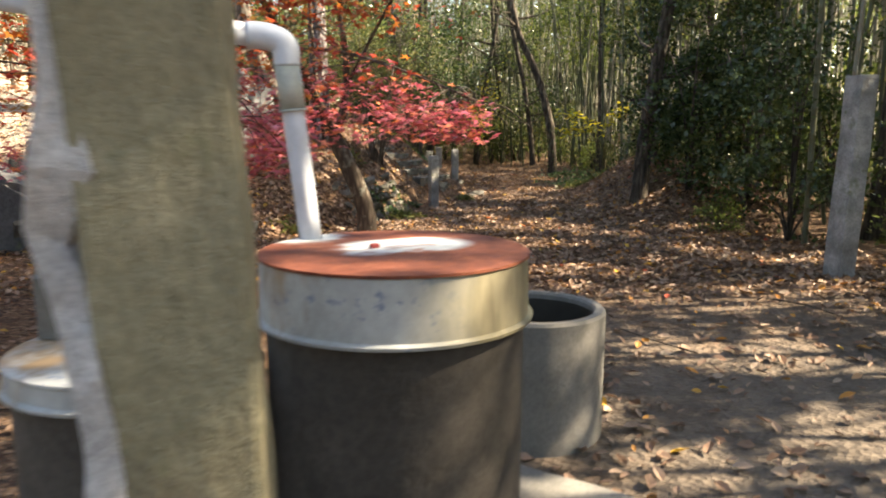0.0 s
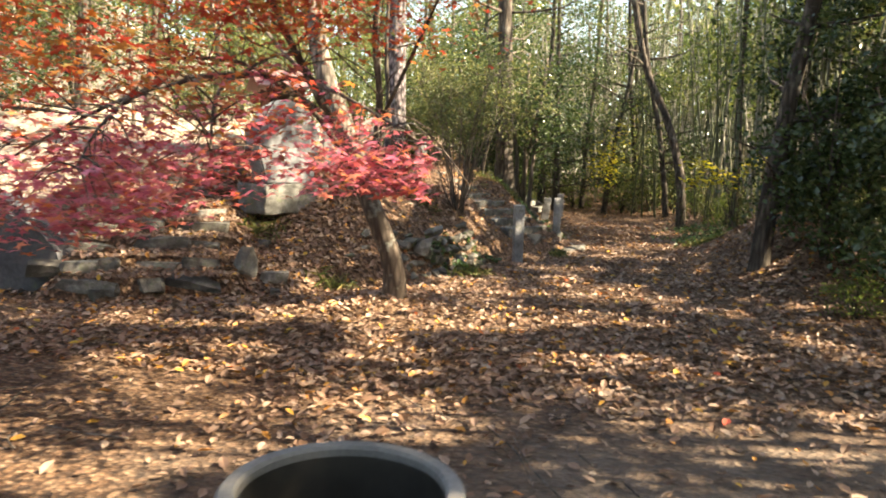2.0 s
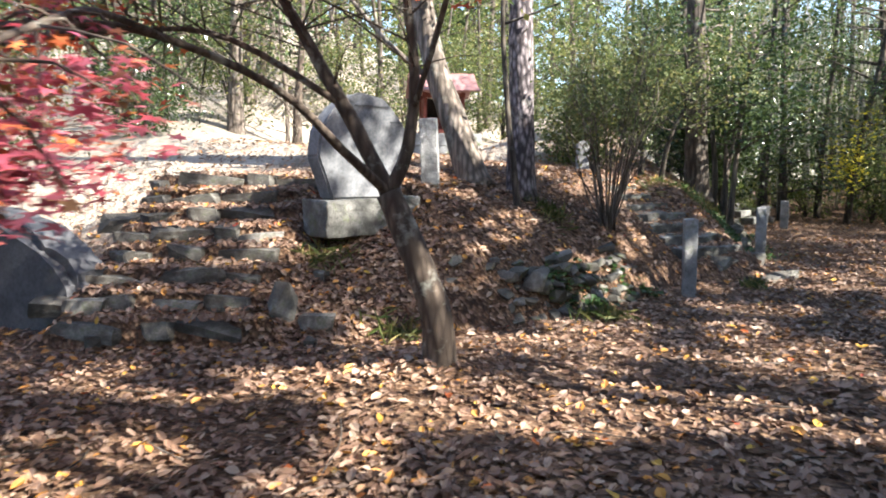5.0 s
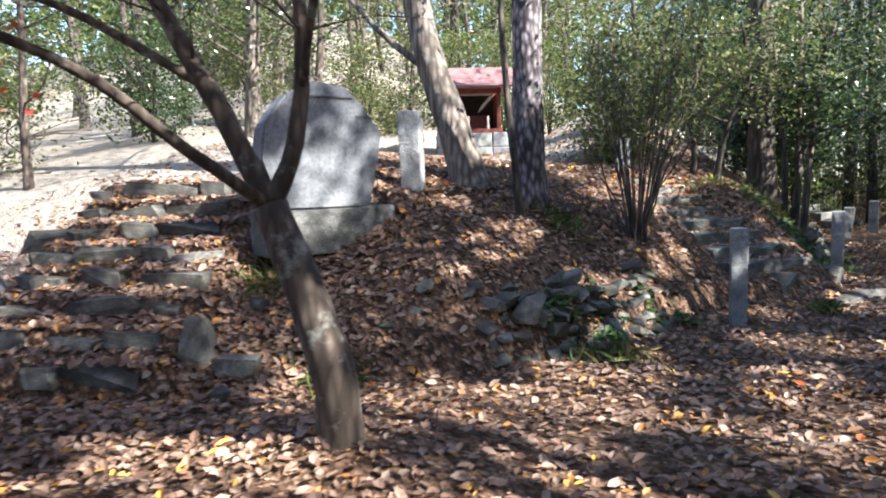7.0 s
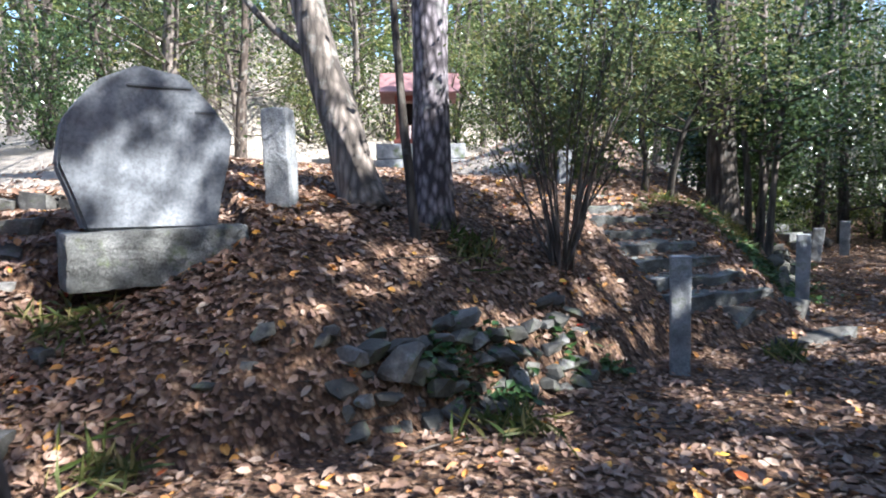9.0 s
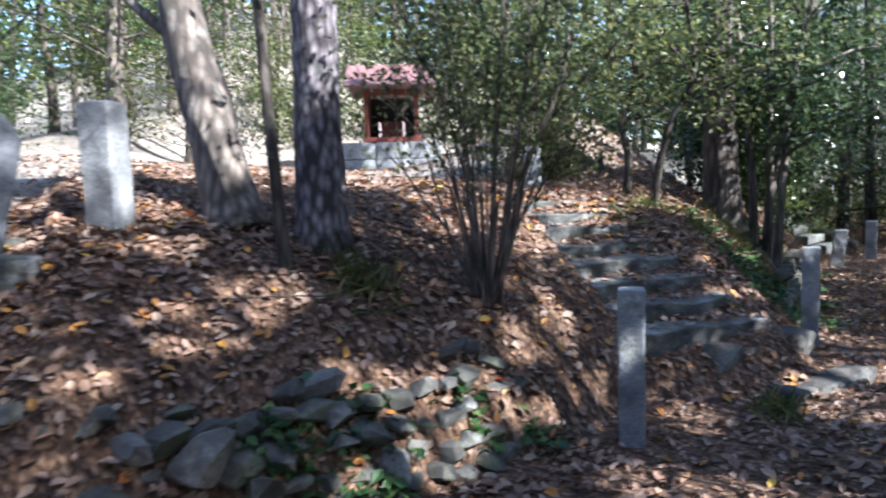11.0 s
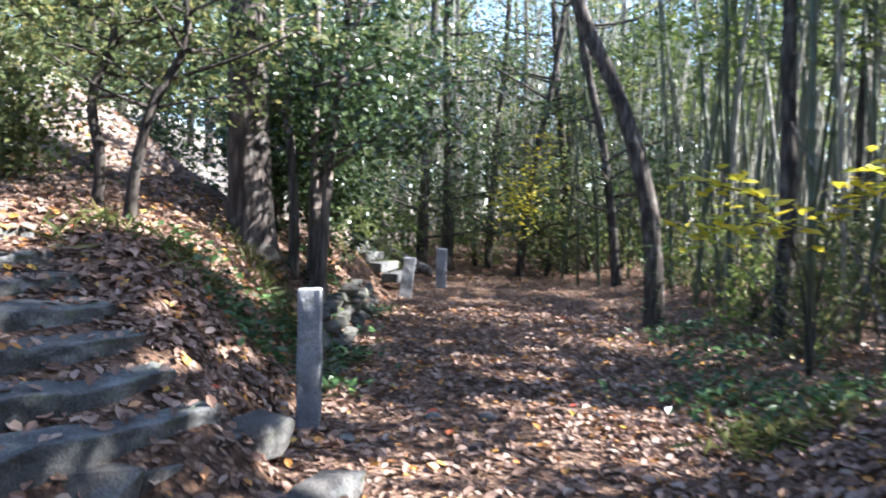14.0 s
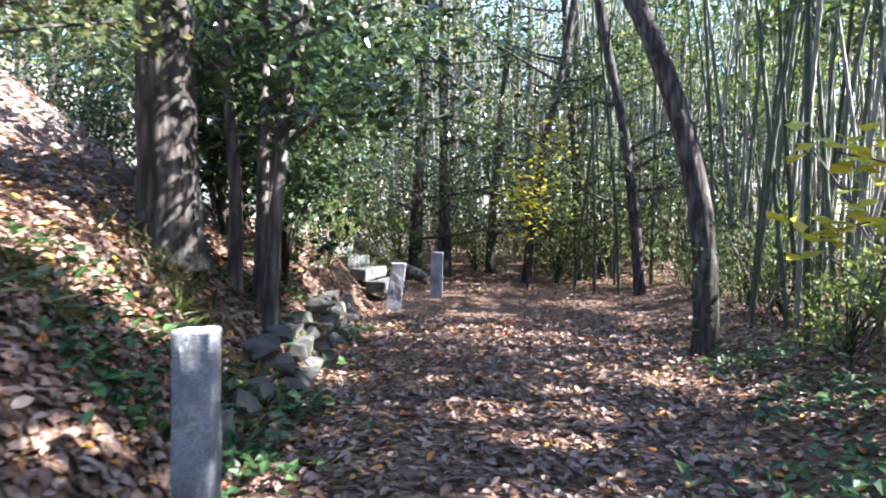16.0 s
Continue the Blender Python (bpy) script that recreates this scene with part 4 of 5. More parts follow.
# ---- trees ----
def maple():
    bx, by = -0.88, 7.88
    bz = hz(bx, by) - 0.08
    root = thing("maple_tree", (0, 0, 0), "small maple with a crooked trunk and red autumn leaves", "tree")
    li = Limbs()
    fork = (-1.2, 7.8, 1.3)
    li.add([(bx, by, bz), (-0.88, 7.86, 0.5), (-1.02, 7.83, 0.9), fork], 0.115, 0.082, 12, 5, 0.1, 0.35)
    a = li.add([fork, (-1.24, 7.4, 1.55), (-1.33, 6.9, 1.89), (-1.35, 6.0, 2.05), (-1.2, 5.2, 1.85), (-1.0, 4.75, 1.5)], 0.034, 0.006, 8)
    b = li.add([fork, (-1.4, 7.7, 1.75), (-1.62, 7.58, 2.2), (-1.9, 7.45, 2.8), (-2.1, 7.3, 3.6)], 0.06, 0.02, 8)
    c = li.add([fork, (-1.1, 7.88, 1.6), (-1.07, 7.92, 2.1), (-1.12, 7.9, 2.8), (-0.9, 7.9, 3.7)], 0.05, 0.018, 8)
    d = li.add([b[5], (-1.95, 7.2, 2.25), (-2.4, 6.9, 2.3), (-2.9, 6.6, 2.2)], 0.026, 0.008, 6)
    e = li.add([a[11], (-0.8, 5.5, 1.95), (-0.25, 4.95, 1.75), (0.18, 4.5, 1.55)], 0.018, 0.005, 6)
    f = li.add([c[6], (-0.6, 7.6, 2.6), (-0.2, 6.9, 3.0), (0.0, 6.0, 3.1)], 0.022, 0.007, 6)
    g = li.add([a[12], (-1.8, 5.5, 1.9), (-2.1, 5.0, 1.6), (-2.3, 4.6, 1.3)], 0.018, 0.005, 6)
    h = li.add([a[12], (-1.45, 5.1, 1.9), (-1.4, 4.5, 1.65), (-1.15, 3.95, 1.4)], 0.016, 0.004, 6)
    r = np.random.default_rng(21)
    low, mid, high = [], [], []
    for path, n in ((a, 24), (e, 26), (g, 20), (h, 24)):
        for i in range(n):
            p = np.array(path[r.integers(len(path) // 2, len(path))])
            q = p + np.array([r.normal() * 0.3, r.normal() * 0.22, r.normal() * 0.1 - 0.14])
            li.add([p, (p + q) / 2 + np.array([0, 0, 0.05]), q], 0.006, 0.002, 4, 2)
            if q[1] < 5.6 and q[0] < 0.25:
                low.append(q)
    for path, n in ((a, 16), (d, 16), (g, 8), (b, 10)):
        for i in range(n):
            p = np.array(path[r.integers(len(path) // 3, len(path))])
            q = p + np.array([r.normal() * 0.35 - 0.2, r.normal() * 0.35 - 0.2, 0.1 + 0.3 * r.random()])
            li.add([p, (p + q) / 2 + np.array([0, 0, 0.05]), q], 0.006, 0.002, 4, 2)
            mid.append(q)
    for path, n in ((b, 16), (c, 18), (d, 8), (f, 18)):
        for i in range(n):
            p = np.array(path[r.integers(len(path) // 2, len(path))])
            q = p + np.array([r.normal() * 0.6 - 0.1, r.normal() * 0.6 - 0.3, abs(r.normal()) * 0.5 + 0.1])
            li.add([p, (p + q) / 2 + np.array([0, 0, 0.05]), q], 0.008, 0.002, 4, 2)
            high.append(q)
    part("trunk", li.mesh("trunk", BARK), root, "grey-brown forked trunk and limbs")
    low, mid, high = np.array(low), np.array(mid), np.array(high)
    pts = (low[r.integers(0, len(low), 4600)] + r.normal(size=(4600, 3)) * np.array([0.17, 0.16, 0.06]) + np.array([0, 0, -0.08]))
    pts = pts[(pts[:, 0] < 0.27) & (pts[:, 1] > 3.7) & (pts[:, 2] > 1.04 + 0.25 * smooth(-1.2, -0.5, pts[:, 0])) & (pts[:, 1] < 3.05 + (1.338 - pts[:, 0]) / 0.72)]
    part("lower_crown", leaves("lower_crown", pts, 0.05, MAPLE_RED, STAR, STAR_F, 0.35, 0.6, 31), root, "drooping sprays of crimson maple leaves")
    pts = (mid[r.integers(0, len(mid), 2300)] + r.normal(size=(2300, 3)) * np.array([0.22, 0.22, 0.07]))
    pts = pts[pts[:, 1] < 5.0 + (1.5 - pts[:, 0]) * 0.42]
    part("middle_crown", leaves("middle_crown", pts, 0.052, MAPLE_ORANGE, STAR, STAR_F, 0.35, 0.6, 34), root, "orange and brownish green maple leaves in flat sprays")
    pts = (high[r.integers(0, len(high), 8500)] + r.normal(size=(8500, 3)) * np.array([0.42, 0.42, 0.14]) + np.array([-0.1, -0.2, 0.15]))
    pts = pts[(pts[:, 2] > 1.45 + 0.28 * np.hypot(pts[:, 0] - 1.5, pts[:, 1] - 5.0)) & (pts[:, 2] > 2.2)]
    part("upper_crown", leaves("upper_crown", pts, 0.058, MAPLE_ORANGE, STAR, STAR_F, 0.35, 0.5, 32), root, "orange and red upper maple leaves")


def second_maple():
    x, y = -5.3, 5.0
    root = thing("maple_tree", (0, 0, 0), "young maple with orange-red leaves beside the dark boulder", "tree")
    li = Limbs()
    z = hz(x, y) - 0.1
    t = li.add([(x, y, z), (x + 0.1, y, 1.2), (x + 0.05, y - 0.1, 2.2), (x + 0.3, y - 0.2, 3.6)], 0.07, 0.03, 8)
    r = np.random.default_rng(23)
    cen = []
    for i in range(26):
        p = np.array(t[r.integers(6, len(t))])
        q = p + np.array([r.normal() * 0.8 + 1.5, r.normal() * 0.7 + 0.6, r.random() * 0.9 - 0.25])
        li.add([p, (p + q) / 2 + np.array([0, 0, 0.1]), q], 0.018, 0.004, 5, 3)
        cen.append(q)
    part("trunk", li.mesh("trunk", BARK), root)
    cen = np.array(cen)
    pts = cen[r.integers(0, len(cen), 5500)] + r.normal(size=(5500, 3)) * np.array([0.42, 0.42, 0.2])
    part("crown", leaves("crown", pts[pts[:, 2] > 1.85], 0.07, MAPLE_ORANGE, STAR, STAR_F, 0.35, 0.5, 33), root, "orange-red maple leaves")


maple()
second_maple()


def branchy(li, spine, n, seed, length=0.9, up=0.35, start=0.45, r0=0.03):
    """Side branches off a stem; returns their tips."""
    r = np.random.default_rng(seed)
    tips = []
    for _ in range(n):
        i = int(len(spine) * start + r.random() * (len(spine) * (1 - start) - 1))
        p = np.array(spine[i])
        a = r.random() * 6.283
        ln = length * (0.5 + r.random())
        q = p + np.array([math.cos(a) * ln, math.sin(a) * ln, ln * up * (0.4 + r.random())])
        m = (p + q) / 2 + r.normal(size=3) * 0.08 * ln
        li.add([p, m, q], r0 * (0.6 + 0.6 * r.random()), 0.006, 5, 2)
        tips += [q, m * 0.4 + q * 0.6]
    return np.array(tips)


def tree(at, stem, r0, r1, bark, leaf, label, n=16, per=220, size=0.09, length=1.2, start=0.45, seed=1, group="", sigma=0.4, name="tree", cut=None, flare=0.3, extra=()):
    """A trunk along stem (offsets from its base), side branches and a crown in clumps."""
    root = thing(name, (at[0], at[1], hz(*at) - 0.1), label, "tree", group)
    li = Limbs()
    spine = li.add([(0, 0, 0)] + list(stem), r0, r1, 12, 5, 0.14, flare)
    tips = branchy(li, spine, n, seed, length, 0.35, start, min(0.035, r1 * 0.8))
    for pts, a, b in extra:
        li.add(pts, a, b, 8)
    part("trunk", li.mesh("trunk", bark), root)
    if per:
        r = np.random.default_rng(seed + 50)
        pts = tips[r.integers(0, len(tips), n * per)] + r.normal(size=(n * per, 3)) * np.array([sigma, sigma, sigma * 0.55])
        if cut is not None:
            pts = pts[pts[:, 2] > cut]
        world = pts + np.array([at[0], at[1], hz(*at)])
        if at[0] > 2 and at[1] < 100:
            # nothing hangs low over the trodden path
            pts = pts[shady(world) & ((world[:, 0] > 2.5) | (world[:, 2] > 3.6))]
        elif at[0] > -2 and 16.5 < at[1] < 20:
            # leaves that would shadow the sunlit slope beyond the steps are left out
            pts = pts[np.hypot(world[:, 0] - 1.11 * (world[:, 2] - 1.8) + 3.3, world[:, 1] - 18.5) > 1.0]
        part("crown", leaves("crown", pts, size, leaf, OVAL, OVAL_F, 0.4, 0.25, seed + 70), root)
    return root


tree((-2.0, 11.76), [(0, 0, 1.5), (-0.04, 0.05, 3.5), (-0.1, 0, 6), (-0.2, 0, 9.5)], 0.165, 0.09, PINE_BARK, EVERGREEN, "pine with flaky purple-grey bark on the bank", 10, 160, 0.09, 1.6, 0.6, 3)
tree((-2.42, 11.42), [(-0.28, 0.05, 0.75), (-0.62, 0.08, 1.6), (-0.95, 0.1, 3.0), (-1.7, 0.2, 5.0), (-2.2, 0.3, 7.5)], 0.19, 0.07, GREY_BARK, GREEN, "leaning tree with grey fissured bark on the bank", 10, 200, 0.09, 1.3, 0.6, 4,
     extra=[([(-0.45, 0.08, 1.2), (-1.1, -0.1, 1.75), (-1.8, -0.3, 2.6)], 0.045, 0.02), ([(-0.8, 0.1, 2.3), (-0.5, 0.3, 3.2), (-0.3, 0.5, 4.6)], 0.07, 0.03)])
tree((-1.83, 11.3), [(-0.06, 0, 0.6), (-0.14, 0.02, 1.2), (-0.2, 0.02, 2.4), (-0.1, 0.1, 4.2)], 0.042, 0.02, DARK_BARK, GREEN, "thin crooked sapling beside the pine", 6, 60, 0.08, 0.6, 0.7, 5)
tree((-1.05, 17.6), [(-0.03, 0, 0.8), (-0.06, 0, 2.0), (-0.15, 0.1, 4.0), (-0.3, 0.2, 7.5)], 0.23, 0.13, BROWN_BARK, EVERGREEN, "thick grey-barked tree on the bank above the path", 14, 200, 0.09, 1.6, 0.68, 6, cut=5.2)
for i, (dx, dy) in enumerate([(0, 0), (0.16, 0.1), (0.3, -0.05), (0.1, 0.3)]):
    tree((-0.85 + dx, 18.2 + dy), [(0.02 * i, 0, 0.9), (0.12 * (i - 1), 0.05, 2.0), (0.3 * (i - 1), 0.1, 3.7)], 0.06, 0.03, GREY_BARK, EVERGREEN, "slender grey stem in a clump of trees on the bank", 9, 190, 0.085, 0.9, 0.5, 10 + i, "clump of slender trees")
tree((3.1, 20.05), [(-0.06, 0, 1.2), (-0.28, 0, 2.2), (-0.6, 0, 3.05), (-1.08, -0.05, 4.1), (-1.5, -0.2, 6.0), (-1.8, -0.3, 8.0)], 0.125, 0.065, BROWN_BARK, GREEN, "dark leaning tree with ivy at its foot beside the path", 10, 110, 0.09, 1.4, 0.62, 8)
tree((4.0, 18.3), [(0.02, 0, 1.5), (-0.05, 0, 3.5), (0.0, 0, 7.5)], 0.09, 0.05, DARK_BARK, GREEN, "dark straight tree trunk among the bamboo", 8, 120, 0.09, 1.2, 0.75, 9)
tree((3.1, 11.3), [(0.05, 0, 0.8), (0.2, 0.1, 2.0), (0.5, 0.0, 4.0), (0.9, -0.1, 5.6), (1.1, -0.2, 6.9)], 0.14, 0.05, DARK_BARK, EVERGREEN, "dark evergreen tree at the edge of the bamboo", 38, 260, 0.09, 1.2, 0.22, 12, sigma=0.34)
# added tree: its high crown keeps the sun off the monument and bank
tree((5.3, 8.7), [(0.1, 0, 2.0), (0.0, 0.1, 4.0), (-0.3, 0.1, 6.5), (-0.4, 0, 9.3)], 0.13, 0.06, DARK_BARK, GREEN, "tall dark-trunked tree behind the evergreens, added for its shade", 17, 200, 0.11, 1.5, 0.52, 13, sigma=0.4)
for i, (x, y, lx) in enumerate([(-0.9, 27.0, 0.1), (-0.4, 27.8, -0.1), (1.3, 27.2, 0.5), (0.5, 28.5, 0.2), (2.4, 28.0, -0.3), (-2.0, 25.5, 0.0), (-2.6, 22.5, 0.2), (3.2, 25.0, -0.6)]):
    tree((x, y), [(lx * 0.2, 0, 1.2), (lx * 0.6, 0, 2.8), (lx * 1.4, 0, 5.0), (lx * 2, 0, 8.0)], 0.15 if i < 2 else 0.1, 0.06, DARK_BARK, (EVERGREEN, EVERGREEN, GREEN)[i % 3], "dark-trunked tree at the far end of the path", 20, 260, 0.08, 1.5, 0.2, 30 + i, "trees at the path's end", sigma=0.5)
# small twisted trees on the bank beside the steps
for i, (x, y) in enumerate([(-1.75, 16.2), (-1.35, 16.0)]):
    tree((x, y), [(0.05, 0, 0.45), (-0.02 + 0.2 * i, 0, 0.95), (0.1 + 0.3 * i, 0.1, 1.5), (-0.2 + 0.5 * i, 0.1, 2.3)], 0.05, 0.022, DARK_BARK, SHRUB_LEAF, "small twisted tree on the leafy bank", 16, 170, 0.06, 0.75, 0.45, 45 + i, "twisted saplings", sigma=0.22)


def shrub():
    """The many-stemmed shrub beside the steps."""
    x, y = -1.13, 12.35
    root = thing("shrub", (x, y, hz(x, y) - 0.05), "leafy shrub with many thin bare stems on the bank", "shrub")
    li = Limbs()
    r = np.random.default_rng(17)
    tips = []
    for i in range(34):
        a = r.random() * 6.283
        o = np.array([math.cos(a), math.sin(a), 0])
        h = 1.25 + r.random() * 1.0
        s = li.add([o * 0.1 * r.random(), o * (0.1 + 0.14 * r.random()) + np.array([0, 0, h * 0.3]), o * (0.2 + 0.4 * r.random()) + np.array([0, 0, h * 0.7]), o * (0.35 + 0.6 * r.random()) + np.array([0, 0, h * 1.05])], 0.008 + 0.008 * r.random(), 0.003, 5, 3)
        for k in range(6):
            p = np.array(s[r.integers(5, len(s))])
            q = p + np.array([r.normal() * 0.16, r.normal() * 0.16, 0.12 + 0.2 * r.random()])
            li.add([p, q], 0.005, 0.002, 4)
            tips.append(q)
    part("branchwork", li.mesh("branchwork", GREY_BARK), root, "thin grey stems")
    tips = np.array(tips)
    tips = tips[tips[:, 2] > 0.75]
    pts = tips[r.integers(0, len(tips), 5600)] + r.normal(size=(5600, 3)) * np.array([0.12, 0.12, 0.12])
    part("foliage", leaves("foliage", pts, 0.042, SHRUB_LEAF, OVAL, OVAL_F, 0.4, 0.2, 19), root, "small olive-green leaves")


shrub()


def bush(at, radii, n, leaf, label, seed, size=0.07, per=60, sigma=0.16, stems=7, group="", lift=0.5):
    root = thing("bush", (at[0], at[1], hz(*at) - 0.05), label, "bush", group)
    li = Limbs()
    c, pts = clumps((0, 0, radii[2] * lift + 0.1), radii, n, per, sigma, seed, 0.3, 0.7)
    for q in c[:: max(1, n // stems)]:
        li.add([(0, 0, 0), (q[0] * 0.3, q[1] * 0.3, max(q[2], 0.1) * 0.6), tuple(q)], 0.022, 0.005, 5, 3)
    part("branchwork", li.mesh("branchwork", DARK_BARK), root)
    if at[0] > 2 and at[1] < 100:
        world = pts + np.array([at[0], at[1], hz(*at)])
        pts = pts[shady(world) & (world[:, 0] > 2.5)]
    part("foliage", leaves("foliage", pts[pts[:, 2] > 0.0], size, leaf, OVAL, OVAL_F, 0.4, 0.15, seed + 3), root)
    return root


# the glossy evergreens at the grove's edge
bush((4.35, 10.2), (0.8, 0.95, 1.7), 90, EVERGREEN, "tall dark glossy evergreen bush at the grove's edge", 61, 0.075, 80, 0.2, 14, "evergreens along the grove", 0.8)
bush((4.2, 8.6), (0.7, 0.7, 1.5), 60, EVERGREEN, "dark glossy evergreen bush at the grove's edge", 62, 0.075, 80, 0.2, 10, "evergreens along the grove", 0.8)
bush((4.6, 12.0), (0.8, 1.2, 2.4), 90, EVERGREEN, "tall dark evergreen bush behind the leaf bank", 63, 0.08, 80, 0.2, 10, "evergreens along the grove", 0.8)
bush((3.75, 10.95), (0.6, 0.7, 1.7), 80, EVERGREEN, "dense dark evergreen bush under the leaning tree", 64, 0.075, 80, 0.2, 12, "evergreens along the grove", 0.9)
bush((3.65, 12.3), (0.55, 0.6, 1.5), 60, EVERGREEN, "dark evergreen bush on the leaf bank", 65, 0.075, 80, 0.2, 10, "evergreens along the grove", 1.0)
# evergreens on the bank
for i, (x, y, s) in enumerate([(-0.95, 19.6, 1.0), (-1.5, 20.8, 1.2), (-1.4, 19.2, 0.7), (-2.0, 20.9, 1.0), (-2.8, 22.0, 1.4), (-1.9, 23.6, 1.3)]):
    bush((x, y), (0.8 * s, 0.8 * s, 1.5 * s), 80, EVERGREEN, "dark evergreen bush on the bank above the path", 70 + i, 0.075, 70, 0.2, 8, "evergreens on the bank", 1.1)
for i, (x, y, s) in enumerate([(-3.05, 16.6, 0.5), (-4.6, 22.2, 1.0), (-8.6, 19.6, 1.2), (-9.5, 18.0, 1.1), (-5.6, 22.4, 1.3), (-6.8, 21.6, 1.4), (-10.5, 15.5, 1.2), (-10.2, 13.0, 1.0), (-11, 10.5, 1.0), (-8.0, 21.4, 1.3), (-12.5, 8.5, 1.1)]):
    bush((x, y), (1.0 * s, 1.0 * s, 1.2 * s), 44, (SHRUB_LEAF, EVERGREEN, GREEN)[i % 3], "leafy bush behind the sunlit terrace", 80 + i, 0.065, 120, 0.26, 9, "bushes behind the terrace", 0.8)


# ---- the bamboo grove ----
def bamboo_kind(k):
    r = np.random.default_rng(200 + k)
    root = thing("bamboo", (0, 0, -50), "tall green bamboo culm in a dense grove", "bamboo", "bamboo grove")
    h, rad = 7.2 + 2.4 * r.random(), 0.021 + 0.017 * r.random()
    bend = np.array([r.normal() * 0.5, r.normal() * 0.5])
    verts, faces = [], []
    zs, z = [], 0.0
    while z < h:
        zs.append(z)
        z += 0.26 + 0.05 * r.random()
    pts, radii = [], []
    for z in zs:
        t = z / h
        rr = rad * (1 - 0.75 * t ** 1.6)
        for dz, s in ((-0.012, 1.0), (0.0, 1.14), (0.012, 0.98)):
            q = bend * (t ** 2.2)
            pts.append((q[0], q[1], z + dz + 0.02))
            radii.append(rr * s)
    v, f = tube(pts, radii, 6, True)
    part("culm", mesh_of("culm", v, f, CULM), root, "jointed green culm")
    cen = []
    for _ in range(10):
        t = 0.36 + 0.62 * r.random() ** 0.8
        p = np.array([*(bend * t ** 2.2), h * t])
        a = r.random() * 6.283
        q = p + np.array([math.cos(a), math.sin(a), 0.5]) * (0.3 + 0.6 * r.random())
        li = Limbs()
        li.add([p, (p + q) / 2 + np.array([0, 0, 0.05]), q], 0.006, 0.002, 4, 2)
        part("branch", li.mesh("branch", CULM), root)
        cen += [q, q, (p + q) / 2]
    part("foliage", mesh_of("foliage", [(0, 0, 1), (0.01, 0, 1), (0, 0.01, 1)], [(0, 1, 2)], BAMBOO_LEAF), root)
    return root, np.array(cen)


def grove():
    kinds = [bamboo_kind(k) for k in range(7)]
    r = random.Random(12)
    q = np.random.default_rng(14)
    spots = []
    tries = 0
    while len(spots) < 250 and tries < 6000:
        tries += 1
        y = r.uniform(2.5, 31)
        edge = 4.1 if y < 9 else (5.2 if y < 13 else (4.4 if y < 16 else (3.7 if y < 25 else 2.2)))
        x = edge + (r.random() ** 1.7) * 6.0
        if all((x - a) ** 2 + (y - b) ** 2 > 0.05 for a, b in spots):
            spots.append((x, y))
    for i, (x, y) in enumerate(spots):
        k = i if i < 7 else r.randrange(7)
        m = pose(x, y, hz(x, y) - 0.1, r.uniform(-8, 8), r.uniform(-9, 6), r.uniform(0, 360))
        root, cen = kinds[k]
        ob = root if i < 7 else copy_thing(root, m)
        ob.matrix_basis = m
        pts = cen[q.integers(0, len(cen), 300)] + q.normal(size=(300, 3)) * np.array([0.17, 0.17, 0.13])
        world = pts @ np.array(m.to_3x3()).T + np.array(m.translation)
        own = leaves("foliage", pts[shady(world)], 0.17, BAMBOO_LEAF, LONG, OVAL_F, 0.35, 0.2, 300 + i)
        for child in ob.children:
            if child.name.startswith("foliage"):
                child.data = own


grove()


def far_bamboo():
    """Bamboo deeper in the grove, beyond counting."""
    r = np.random.default_rng(77)
    v, f = [], []
    tops = []
    for _ in range(420):
        x, y = (12.5 + 16 * r.random(), -6 + 50 * r.random()) if r.random() < 0.75 else (4 + 12 * r.random(), 33 + 10 * r.random())
        h = 6 + 3 * r.random()
        b = r.normal(size=2) * 0.5
        z = hz(x, y)
        a, q = tube([(x, y, z - 0.1), (x + b[0] * 0.3, y + b[1] * 0.3, z + h * 0.5), (x + b[0], y + b[1], z + h)], [0.045, 0.04, 0.01], 5, False)
        o = len(v)
        v += a
        f += [tuple(i + o for i in g) for g in q]
        tops.append((x + b[0] * 0.8, y + b[1] * 0.8, z + h * 0.8))
    for _ in range(520):
        x, y = (6.0 + 7.5 * r.random(), 1 + 31 * r.random()) if r.random() < 0.72 else (-3.5 + 8.5 * r.random(), 29 + 8 * r.random())
        h = 5.5 + 3 * r.random()
        b = r.normal(size=2) * 0.7
        z = hz(x, y)
        w = 0.016 + 0.022 * r.random()
        a, q = tube([(x, y, z - 0.1), (x + b[0] * 0.3, y + b[1] * 0.3, z + h * 0.5), (x + b[0], y + b[1], z + h)], [w, w * 0.9, 0.008], 5, False)
        o = len(v)
        v += a
        f += [tuple(i + o for i in g) for g in q]
    ob = thing("bamboo_thicket", (0, 0, 0), "dense bamboo thicket deeper in the grove", "bamboo", kind="stuff")
    part("culms", mesh_of("culms", v, f, CULM), ob)
    tops = np.array(tops)
    pts = tops[r.integers(0, len(tops), 70000)] + r.normal(size=(70000, 3)) * np.array([0.7, 0.7, 1.9])
    part("foliage", leaves("foliage", pts[shady(pts)], 0.2, BAMBOO_LEAF, LONG, OVAL_F, 0.3, 0.2, 78), ob)


far_bamboo()


